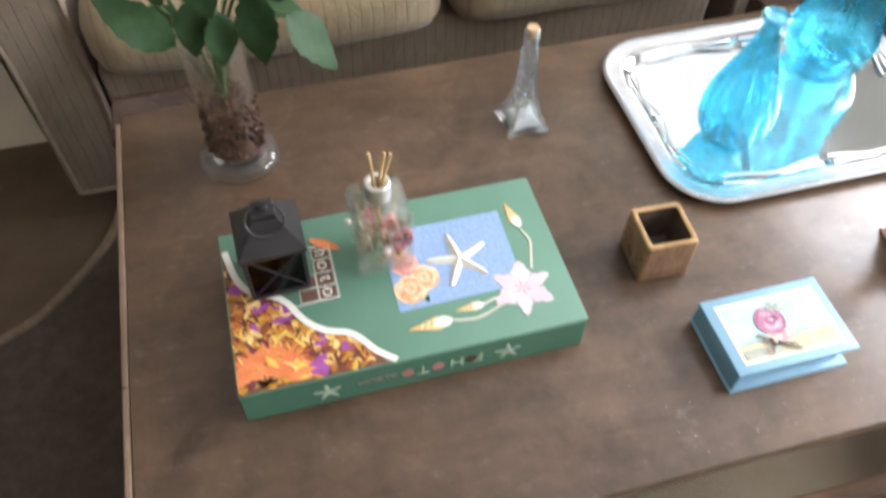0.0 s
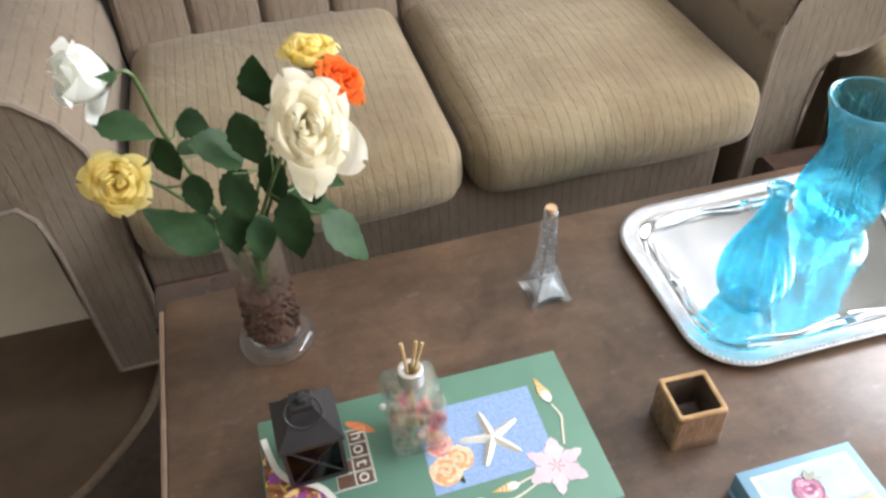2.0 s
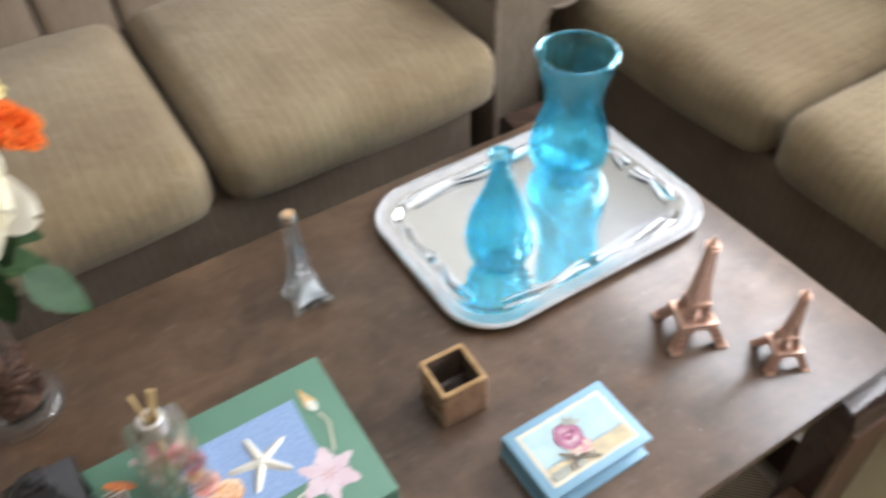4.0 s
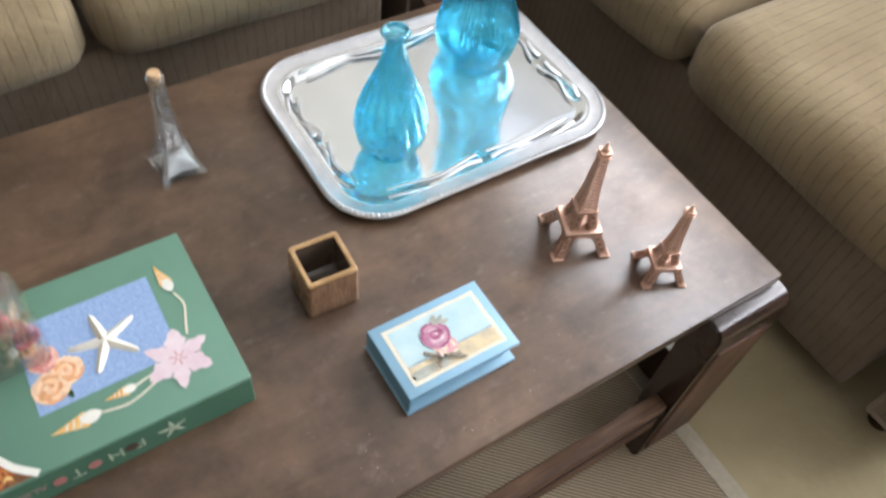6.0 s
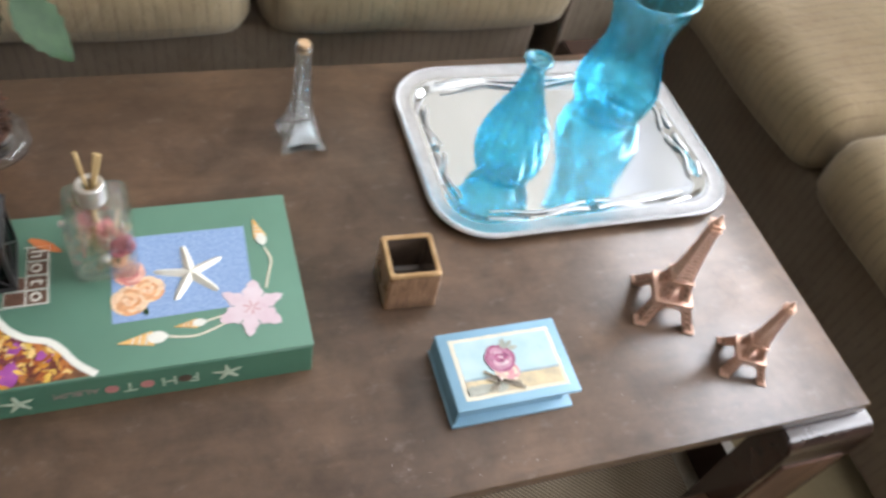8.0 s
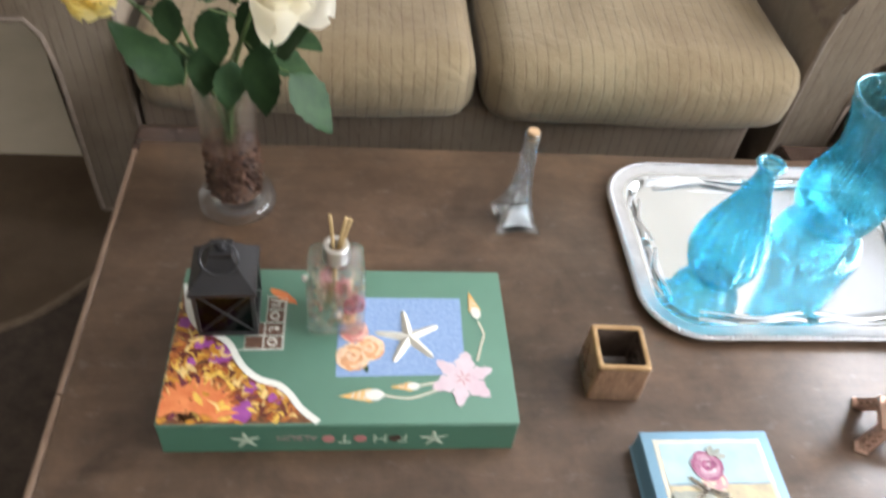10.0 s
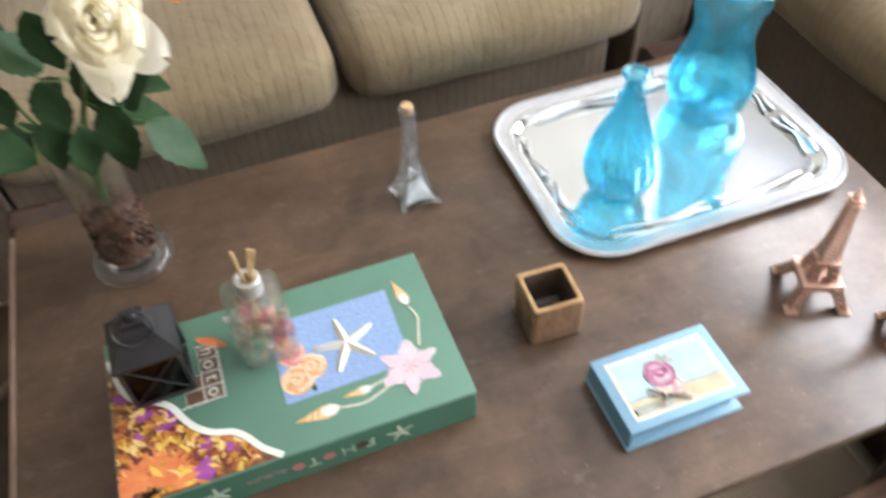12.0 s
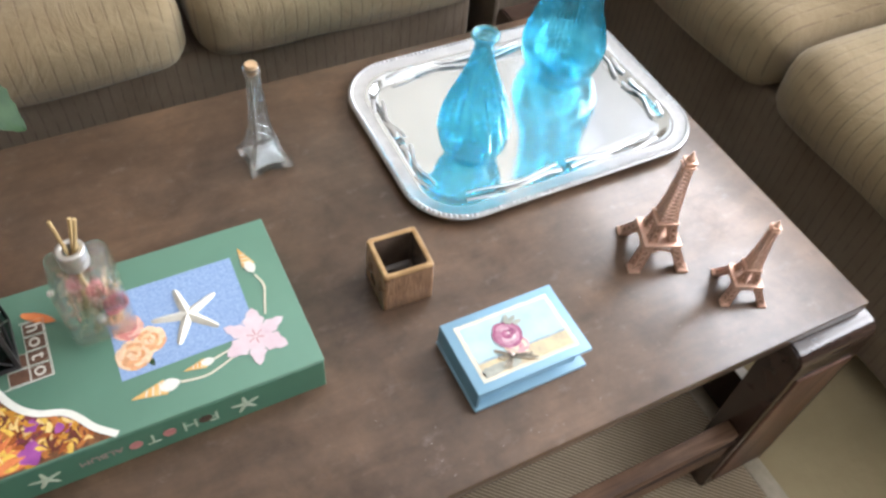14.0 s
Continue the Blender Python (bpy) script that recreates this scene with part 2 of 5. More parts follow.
WHITE_PRINT = varied("cream_print", (0.62, 0.62, 0.55), (0.72, 0.71, 0.64), 40, 0.45, bumps=0)
BLUE_PRINT = varied("blue_sand_print", (0.16, 0.265, 0.47), (0.30, 0.41, 0.59), 330, 0.45, bumps=0, detail=9)
STAR_PRINT = varied("ivory_starfish", (0.58, 0.55, 0.46), (0.70, 0.68, 0.59), 50, 0.5, bumps=0.2)
SIDE_STAR = varied("sage_starfish_print", (0.36, 0.46, 0.34), (0.5, 0.56, 0.44), 70, 0.5, bumps=0)
LILY = varied("pink_lily_print", (0.56, 0.42, 0.46), (0.64, 0.55, 0.57), 45, 0.45, bumps=0)
LILY_VEIN = varied("deep_pink_print", (0.42, 0.16, 0.16), (0.5, 0.22, 0.2), 60, 0.5, bumps=0)
SHELL = varied("orange_shell_print", (0.62, 0.30, 0.07), (0.74, 0.50, 0.20), 70, 0.45, bumps=0)
PEACH_DARK = varied("deep_peach_print", (0.50, 0.15, 0.05), (0.6, 0.24, 0.1), 60, 0.45, bumps=0)
PINK_ROSE = varied("pink_rose_print", (0.55, 0.15, 0.17), (0.70, 0.32, 0.30), 60, 0.45, bumps=0)
GERBERA = varied("orange_daisy_print", (0.55, 0.13, 0.04), (0.68, 0.24, 0.08), 60, 0.45, bumps=0)
POT_BASE = varied("dark_potpourri_print", (0.08, 0.03, 0.015), (0.25, 0.10, 0.03), 120, 0.5, bumps=0)
PETALS = island_mix("potpourri_print", ((0.0, (0.52, 0.24, 0.03)), (0.16, (0.72, 0.48, 0.09)), (0.34, (0.33, 0.09, 0.02)), (0.5, (0.14, 0.035, 0.02)),
                                        (0.62, (0.76, 0.56, 0.22)), (0.74, (0.45, 0.16, 0.04)), (0.88, (0.17, 0.035, 0.05))), 0.45)
PEACH_MIX = island_mix("peach_rose_petals", ((0.0, (0.72, 0.38, 0.19)), (0.25, (0.78, 0.52, 0.31)), (0.5, (0.64, 0.30, 0.13)), (0.75, (0.82, 0.60, 0.40))), 0.45)
PINK_MIX = island_mix("pink_rose_petals", ((0.0, (0.62, 0.24, 0.22)), (0.25, (0.72, 0.38, 0.33)), (0.5, (0.52, 0.15, 0.17)), (0.75, (0.74, 0.44, 0.36))), 0.45)
MAGENTA_MIX = island_mix("magenta_rose_petals", ((0.0, (0.43, 0.19, 0.29)), (0.2, (0.60, 0.42, 0.49)), (0.38, (0.24, 0.07, 0.15)), (0.55, (0.66, 0.55, 0.58)), (0.72, (0.34, 0.11, 0.21)), (0.88, (0.52, 0.29, 0.38))), 0.5)
BLUSH_MIX = island_mix("blush_rose_petals", ((0.0, (0.66, 0.36, 0.38)), (0.3, (0.74, 0.54, 0.48)), (0.6, (0.58, 0.24, 0.30)), (0.8, (0.76, 0.62, 0.48))), 0.5)
PURPLE = varied("purple_petal_print", (0.22, 0.04, 0.22), (0.34, 0.08, 0.30), 60, 0.45, bumps=0)
TILE_PRINT = island_mix("letter_tile_print", ((0.0, (0.12, 0.09, 0.06)), (0.3, (0.13, 0.07, 0.045)), (0.6, (0.11, 0.09, 0.06)), (0.8, (0.15, 0.075, 0.045))), 0.45)
LETTER = material("cream_lettering", (0.72, 0.70, 0.62), 0.5)
SIDE_LETTER = material("faded_rose_lettering", (0.34, 0.24, 0.22), 0.5)
BLACK_METAL = varied("black_painted_metal", (0.012, 0.012, 0.013), (0.022, 0.021, 0.022), 40, 0.38, spec=0.5, bumps=0.12)
SMOKED = thin_glass("smoked_glass", (0.014, 0.012, 0.012), 0.12, 0.45)
CLEAR_THIN = shell_glass("clear_thin_glass", (0.985, 0.99, 0.99), (0.985, 0.985, 0.98), (0.85, 0.85, 0.85), 0.004, 0.34, 0.008)
VASE_GLASS = shell_glass("vase_glass", (0.98, 0.985, 0.98), (0.975, 0.98, 0.975), (0.8, 0.8, 0.8), 0.008, 0.35)
BOTTLE_GLASS = shell_glass("lifted_clear_glass", (0.97, 0.985, 0.99), (0.96, 0.97, 0.975), (0.8, 0.84, 0.86), 0.025, 0.62, 0.01, 1.5)
FOOT_GLASS = shell_glass("foot_glass", (0.98, 0.99, 0.985), (0.97, 0.98, 0.98), (0.85, 0.86, 0.86), 0.10, 0.7, 0.02, 1.5)
WHITE_FILL = varied("white_fill", (0.68, 0.70, 0.70), (0.78, 0.79, 0.78), 200, 0.8, bumps=0.4)
BLUE_GLASS = shell_glass("turquoise_glass", (0.50, 0.88, 0.968), (0.63, 0.918, 0.978), (0.03, 0.58, 0.88), 0.016, 0.36, 0.01, 1.46)
CORK = varied("pale_cork", (0.42, 0.27, 0.14), (0.56, 0.38, 0.22), 90, 0.85, bumps=0.4)
ALU = varied("brushed_aluminium", (0.62, 0.60, 0.57), (0.74, 0.72, 0.68), 80, 0.32, metal=0.9, bumps=0.1)
REED = varied("reed", (0.44, 0.30, 0.13), (0.56, 0.41, 0.2), 70, 0.8, bumps=0.3)
SILVER = varied("polished_silver_plate", (0.53, 0.55, 0.55), (0.60, 0.62, 0.62), 8, 0.10, metal=0.9, bumps=0)
SILVER_SATIN = varied("satin_silver_plate", (0.52, 0.53, 0.54), (0.60, 0.61, 0.62), 60, 0.34, metal=1.0, bumps=0.15)
COPPER = varied("copper_plated_metal", (0.58, 0.36, 0.26), (0.74, 0.51, 0.40), 90, 0.38, metal=0.8, bumps=0.25)
# Darker copper for the cores; shade between the lattice bars put in colour.
COPPER_DARK = varied("recess_shade_copper", (0.27, 0.15, 0.105), (0.36, 0.21, 0.15), 90, 0.5, metal=0.6, bumps=0.25)
DARK_RUG = varied("dark_brown_rug", (0.050, 0.038, 0.030), (0.075, 0.057, 0.044), 40, 0.95, spec=0.1, bumps=0.6, depth=0.003)
POT_GLAZE = grain_wood("streaked_bronze_glaze", (0.225, 0.130, 0.078), (0.40, 0.255, 0.155), (420, 420, 34), 0.28)
POT_RIM = varied("golden_glaze", (0.34, 0.20, 0.085), (0.52, 0.34, 0.17), 80, 0.3, metal=0.3, bumps=0.2)
POT_IN = varied("dark_glaze", (0.07, 0.05, 0.038), (0.11, 0.08, 0.06), 40, 0.25, bumps=0.1)
POWDER_BLUE = varied("powder_blue_paper", (0.20, 0.37, 0.49), (0.24, 0.415, 0.54), 14, 0.5, bumps=0.06)
# The spine's shade is put into this darker copy of the powder blue.
SHADED_BLUE = varied("shaded_blue_paper", (0.11, 0.235, 0.32), (0.14, 0.28, 0.37), 14, 0.55, bumps=0.06)
CREAM_CARD = varied("cream_card", (0.60, 0.55, 0.42), (0.67, 0.62, 0.50), 50, 0.5, bumps=0)
AQUA_PRINT = varied("aqua_wash_print", (0.34, 0.50, 0.54), (0.45, 0.58, 0.59), 30, 0.5, bumps=0, detail=8)
SEA_PRINT = varied("grey_blue_wash_print", (0.22, 0.31, 0.36), (0.36, 0.44, 0.47), 60, 0.5, bumps=0, detail=8)
SAND_PRINT = varied("sand_wash_print", (0.40, 0.34, 0.24), (0.66, 0.54, 0.32), 45, 0.5, bumps=0, detail=8)
GREY_PRINT = varied("grey_wash_print", (0.24, 0.26, 0.22), (0.42, 0.42, 0.36), 70, 0.5, bumps=0, detail=8)
MAGENTA = varied("magenta_rose_print", (0.38, 0.07, 0.18), (0.56, 0.20, 0.32), 90, 0.5, bumps=0, detail=8)
LEAF = varied("rose_leaf", (0.014, 0.036, 0.013), (0.030, 0.066, 0.022), 30, 0.55, spec=0.2, bumps=0.3)
STEM = varied("green_stem", (0.055, 0.095, 0.026), (0.095, 0.14, 0.045), 40, 0.5, bumps=0.2)
BARK = island_mix("brown_potpourri", ((0.0, (0.075, 0.029, 0.015)), (0.3, (0.115, 0.050, 0.026)), (0.55, (0.042, 0.017, 0.010)), (0.8, (0.15, 0.075, 0.042))), 0.7)
DRIED = island_mix("dried_flowers", ((0.0, (0.46, 0.20, 0.17)), (0.14, (0.60, 0.44, 0.30)), (0.32, (0.27, 0.26, 0.12)), (0.5, (0.62, 0.50, 0.34)), (0.66, (0.40, 0.34, 0.20)), (0.84, (0.66, 0.56, 0.44))), 0.6)
DEEP_ROSE = varied("deep_red_dried_rose", (0.26, 0.04, 0.07), (0.42, 0.11, 0.13), 80, 0.6)
PEARL = material("pearl_bead", (0.8, 0.72, 0.66), 0.18)
CRUMB = material("pale_crumb", (0.42, 0.39, 0.34), 0.8)


def petal_mat(name, inner, outer):
    """Thin cloth petals that let light through."""
    m = material(name, outer, 0.7, spec=0.2)
    t, n, l, b = nodes_of(m)
    v = coords(m)
    c = ramp(m, noise_of(m, v, 26, 4), ((0.35, inner), (0.65, outer)))
    colour_in(m, c)
    tl, mx = n.new("ShaderNodeBsdfTranslucent"), n.new("ShaderNodeMixShader")
    l.new(c, tl.inputs["Color"])
    mx.inputs[0].default_value = 0.62
    l.new(b.outputs[0], mx.inputs[1])
    l.new(tl.outputs[0], mx.inputs[2])
    l.new(mx.outputs[0], n["Material Output"].inputs["Surface"])
    bump(m, noise_of(m, v, 90, 3), 0.2, 0.001)
    return m


YELLOW_PETAL = petal_mat("yellow_petal", (0.93, 0.77, 0.23), (0.95, 0.87, 0.45))
CREAM_PETAL = petal_mat("cream_petal", (0.92, 0.86, 0.66), (0.93, 0.90, 0.77))
WHITE_PETAL = petal_mat("white_petal", (0.88, 0.89, 0.83), (0.92, 0.92, 0.87))
ORANGE_PETAL = petal_mat("orange_petal", (0.80, 0.15, 0.02), (0.86, 0.27, 0.05))

# ---- mesh helpers ----


def part(name, bm, mat, parent=None, label="", smooth=True, m=None, sharp=38):
    """One mesh object from a bmesh, under a thing where a parent is given."""
    if smooth:
        for f in bm.faces:
            f.smooth = True
    me = bpy.data.meshes.new(name)
    bm.to_mesh(me)
    bm.free()
    me.materials.append(mat)
    if smooth:
        me.set_sharp_from_angle(angle=radians(sharp))
    ob = new(name, me)
    if parent is not None:
        ob.parent = parent
    if m is not None:
        ob.matrix_basis = m
    if label:
        ob["label"] = label
    return ob


def thing(name, m, label, category, group=""):
    ob = new(name)
    ob.empty_display_size = 0.05
    ob.matrix_basis = m
    return tagged(ob, label, category, group)


def box(x0, x1, y0, y1, z0, z1, bevel=0.0, seg=2, bm=None):
    own = bmesh.new()
    bmesh.ops.create_cube(own, size=1)
    for v in own.verts:
        v.co = Vector(((x0 + x1) / 2 + v.co.x * (x1 - x0), (y0 + y1) / 2 + v.co.y * (y1 - y0), (z0 + z1) / 2 + v.co.z * (z1 - z0)))
    if bevel:
        bmesh.ops.bevel(own, geom=own.edges[:], offset=bevel, segments=seg, affect="EDGES", profile=0.5)
    if bm is None:
        return own
    merge(bm, own)
    return bm


def merge(bm, other, m=None):
    me = bpy.data.meshes.new("tmp")
    if m is not None:
        other.transform(m)
    other.to_mesh(me)
    other.free()
    bm.from_mesh(me)
    bpy.data.meshes.remove(me)
    return bm


def lathe(profile, n=48, ribs=0, depth=0.0, rib_range=(0, 9), twist=0.0, close=False):
    """Turns a profile of (radius, height) about z; ribs press shallow flutes into it."""
    bm = bmesh.new()
    rings = []
    for r, z in profile:
        ring = []
        for i in range(n):
            a = 2 * math.pi * i / n
            rr = r
            if ribs and rib_range[0] <= z <= rib_range[1]:
                k = min(1, (z - rib_range[0]) / 0.012, (rib_range[1] - z) / 0.012)
                rr = r * (1 + depth * k * math.cos(ribs * (a + twist * z)))
            ring.append(bm.verts.new((rr * math.cos(a), rr * math.sin(a), z)))
        rings.append(ring)
    for a, b in zip(rings, rings[1:]):
        for i in range(n):
            j = (i + 1) % n
            bm.faces.new((a[i], a[j], b[j], b[i]))
    if close:
        bm.faces.new(list(reversed(rings[0])))
        bm.faces.new(rings[-1])
    return bm


def smooth_profile(points, per=5):
    """Catmull-Rom through the points."""
    out = []
    p = [points[0], *points, points[-1]]
    for i in range(1, len(p) - 2):
        for k in range(per):
            t = k / per
            out.append(tuple(0.5 * (2 * b + (c - a) * t + (2 * a - 5 * b + 4 * c - d) * t * t + (3 * b - a - 3 * c + d) * t ** 3)
                             for a, b, c, d in zip(p[i - 1], p[i], p[i + 1], p[i + 2])))
    out.append(tuple(points[-1]))
    return out


def tube(path, r, n=8, taper=1.0, bm=None, flat=1.0):
    """A round bar along a path."""
    bm = bm or bmesh.new()
    pts = [Vector(p) for p in path]
    rings = []
    for i, p in enumerate(pts):
        d = (pts[min(i + 1, len(pts) - 1)] - pts[max(i - 1, 0)]).normalized()
        up = Vector((0, 0, 1)) if abs(d.z) < 0.95 else Vector((1, 0, 0))
        s = d.cross(up).normalized()
        u = s.cross(d)
        rr = r * (1 + (taper - 1) * i / max(1, len(pts) - 1))
        rings.append([bm.verts.new(p + rr * (math.cos(2 * math.pi * k / n) * s + flat * math.sin(2 * math.pi * k / n) * u)) for k in range(n)])
    for a, b in zip(rings, rings[1:]):
        for k in range(n):
            bm.faces.new((a[k], a[(k + 1) % n], b[(k + 1) % n], b[k]))
    bm.faces.new(list(reversed(rings[0])))
    bm.faces.new(rings[-1])
    return bm


def prism(outline, z0, z1, bm=None):
    """A flat shape given by its outline (x, y), with thickness."""
    bm = bm or bmesh.new()
    lo = [bm.verts.new((x, y, z0)) for x, y in outline]
    hi = [bm.verts.new((x, y, z1)) for x, y in outline]
    n = len(outline)
    for i in range(n):
        bm.faces.new((lo[i], lo[(i + 1) % n], hi[(i + 1) % n], hi[i]))
    faces = [bm.faces.new(hi), bm.faces.new(list(reversed(lo)))]
    bmesh.ops.triangulate(bm, faces=faces)
    bmesh.ops.recalc_face_normals(bm, faces=bm.faces[:])
    return bm


def rounded(x0, x1, y0, y1, r, n=8):
    out = []
    for cx, cy, a0 in ((x1 - r, y1 - r, 0), (x0 + r, y1 - r, 90), (x0 + r, y0 + r, 180), (x1 - r, y0 + r, 270)):
        for k in range(n + 1):
            a = radians(a0 + 90 * k / n)
            out.append((cx + r * math.cos(a), cy + r * math.sin(a)))
    return out


def pillow(w, d, h, r, puff, nose=0.0, cuts=30):
    """A stuffed cushion about its middle: rounded edges, puffed top and front (front towards -y)."""
    bm = bmesh.new()
    bmesh.ops.create_cube(bm, size=2)
    bmesh.ops.subdivide_edges(bm, edges=bm.edges[:], cuts=cuts, use_grid_fill=True)
    half = Vector((w / 2, d / 2, h / 2))
    for v in bm.verts:
        p = Vector((v.co.x * half.x, v.co.y * half.y, v.co.z * half.z))
        q = Vector([max(-half[i] + r, min(half[i] - r, p[i])) for i in range(3)])
        off = p - q
        if off.length > 1e-9:
            p = q + off.normalized() * r
        ux, uy, uz = p.x / half.x, p.y / half.y, p.z / half.z
        p.z += puff * max(0, 1 - ux * ux) * max(0, 1 - uy * uy) * (1 if uz > 0 else 0.25 * uz)
        if uy < -0.3:
            p.y -= nose * max(0, 1 - ux ** 4) * max(0, 1 - uz * uz) * min(1, (-uy - 0.3) / 0.5)
        p.z -= 0.006 * (1 - ux * ux) * (1 if uz < -0.5 else 0)
        k = noise.noise(Vector((p.x * 7, p.y * 7, p.z * 7 + w)))
        p.z += 0.004 * k
        side = max(0, abs(ux) - 0.72) / 0.28
        if uy < -0.4:
            p.y += 0.0035 * side * math.sin(p.x * 330 + 3 * k) * max(0, 1 - uz * uz)
        p.y += 0.003 * noise.noise(Vector((p.x * 9 + 5, p.y * 9, p.z * 9)))
        v.co = p
    return bm

# ---- the room ----
RX0, RX1, RY0, RY1, RZ = -2.4, 2.28, -2.4, 2.08, 2.6


def structure(name, bm, mat, label, category):
    ob = part(name, bm, mat)
    return tagged(ob, label, category, kind="structure")


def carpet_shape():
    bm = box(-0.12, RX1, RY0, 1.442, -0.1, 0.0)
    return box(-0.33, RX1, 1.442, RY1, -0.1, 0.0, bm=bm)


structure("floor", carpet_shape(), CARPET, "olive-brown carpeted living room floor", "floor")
structure("floor_dim", box(RX0, -0.12, RY0, 1.442, -0.1, 0.0), DIM_BROWN_CARPET, "brown carpet beside the table end, dimness put into its colour", "floor")
structure("floor_pale", box(RX0, -0.33, 1.442, RY1, -0.1, -0.002), PALE_FLOOR, "pale beige floor beside the carpet edge", "floor")
structure("ceiling", box(RX0 - 0.12, RX1 + 0.12, RY0 - 0.12, RY1 + 0.12, RZ, RZ + 0.1), CEIL, "plain white painted ceiling", "ceiling")
structure("wall_west", box(RX0 - 0.12, RX0, RY0, RY1, 0, RZ), WALL, "plain beige painted wall", "wall")
structure("wall_south", box(RX0 - 0.12, RX1 + 0.12, RY0 - 0.12, RY0, 0, RZ), WALL, "plain beige painted wall", "wall")


def holed_wall(name, a0, a1, w0, w1, z0, z1, along_x, at):
    """A wall of 12 cm with one window opening."""
    bm = bmesh.new()
    for p0, p1, q0, q1 in ((a0, w0, 0, RZ), (w1, a1, 0, RZ), (w0, w1, 0, z0), (w0, w1, z1, RZ)):
        if along_x:
            box(p0, p1, at, at + 0.12, q0, q1, bm=bm)
        else:
            box(at, at + 0.12, p0, p1, q0, q1, bm=bm)
    structure(name, bm, WALL, "beige painted wall with a window opening", "wall")


def window(name, w0, w1, z0, z1, along_x, at):
    win = thing(name, Matrix(), "white framed window letting daylight in", "window")
    win["kind"] = "structure"

    def bar(nm, p0, p1, q0, q1, d0, d1, mat):
        b = box(p0, p1, at + d0, at + d1, q0, q1, 0.003, 1) if along_x else box(at + d0, at + d1, p0, p1, q0, q1, 0.003, 1)
        part(nm, b, mat, win)
    f = 0.05
    bar("window_frame", w0, w0 + f, z0, z1, 0.03, 0.08, FRAME)
    bar("window_frame", w1 - f, w1, z0, z1, 0.03, 0.08, FRAME)
    bar("window_frame", w0 + f, w1 - f, z0, z0 + f, 0.03, 0.08, FRAME)
    bar("window_frame", w0 + f, w1 - f, z1 - f, z1, 0.03, 0.08, FRAME)
    mid = (w0 + w1) / 2
    bar("window_frame", mid - f / 2, mid + f / 2, z0 + f, z1 - f, 0.032, 0.078, FRAME)
    bar("window_sill", w0, w1, z0 - 0.03, z0, -0.03, 0.03, FRAME)


holed_wall("wall_north", RX0 - 0.12, RX1 + 0.12, 1.78, 2.24, 1.15, 2.25, True, RY1)
holed_wall("wall_east", RY0, RY1, -1.1, 1.75, 0.8, 2.06, False, RX1)
window("window_1", 1.78, 2.24, 1.15, 2.25, True, RY1)
window("window_2", -1.1, 1.75, 0.8, 2.06, False, RX1)

# ---- rug under the table ----
rug = thing("rug", pose(0, 0, 0), "beige woven rug with a pale bound edge under the table", "rug")
part("rug_field", box(0.02, 1.026, -0.9, 1.15, 0.0, 0.011, 0.003, 1), RUG, rug)
part("binding", box(1.021, 1.055, -0.9, 1.15, 0.0, 0.015, 0.005, 2), RUG_EDGE, rug, "pale straight rug binding")
mat = thing("floor_mat", pose(0, 0, 0), "dark brown floor mat with a lighter curved binding", "mat")
curve = [(-0.95, 0.80), (-0.72, 0.845), (-0.493, 0.926), (-0.396, 0.974), (-0.335, 1.035), (-0.283, 1.103), (-0.255, 1.16), (-0.235, 1.25)]
curve = smooth_profile(curve, 4)


def mat_shape(line):
    """The mat's top and far edge, in strips towards -y."""
    bm = bmesh.new()
    rows = [[bm.verts.new(p) for p in ((x, -0.9, 0.009), (x, y, 0.009), (x, y, 0.0))] for x, y in line + [(0.018, 1.25)]]
    for a, c in zip(rows, rows[1:]):
        bm.faces.new((a[0], c[0], c[1], a[1]))
        bm.faces.new((a[1], c[1], c[2], a[2]))
    bm.normal_update()
    return bm


part("mat_field", mat_shape(curve), DARK_RUG, mat)
part("binding", tube([(x, y, 0.009) for x, y in curve], 0.010, 8, flat=0.5), MAT_EDGE, mat, "brown curved binding")

# ---- coffee table ----
TX0, TX1, TY0, TY1, TZ = -0.1285, 1.052, 0.285, 0.974, 0.442
table = thing("coffee_table", pose(0, 0, 0), "worn dark brown wooden coffee table covered with ornaments", "table")
part("tabletop", box(TX0 + 0.008, TX1, TY0, TY1, TZ - 0.022, TZ, 0.0035, 2), WOOD, table, "worn scuffed dark wooden top")
part("edge_strip", box(TX0, TX0 + 0.0075, TY0 + 0.002, 0.531, TZ - 0.026, TZ - 0.0005, 0.0015, 1), WOOD_EDGE, table, "paler bare wooden edge strip")
part("edge_strip", box(TX0, TX0 + 0.0075, 0.5325, TY1 - 0.018, TZ - 0.026, TZ - 0.0005, 0.0015, 1), WOOD_EDGE, table, "paler bare wooden edge strip")
part("apron", box(TX0 + 0.13, TX1 - 0.13, TY0 + 0.05, TY0 + 0.07, TZ - 0.07, TZ - 0.026, 0.002, 1), RAIL_WOOD, table)
part("apron", box(TX0 + 0.13, TX1 - 0.13, TY1 - 0.07, TY1 - 0.05, TZ - 0.07, TZ - 0.026, 0.002, 1), RAIL_WOOD, table)


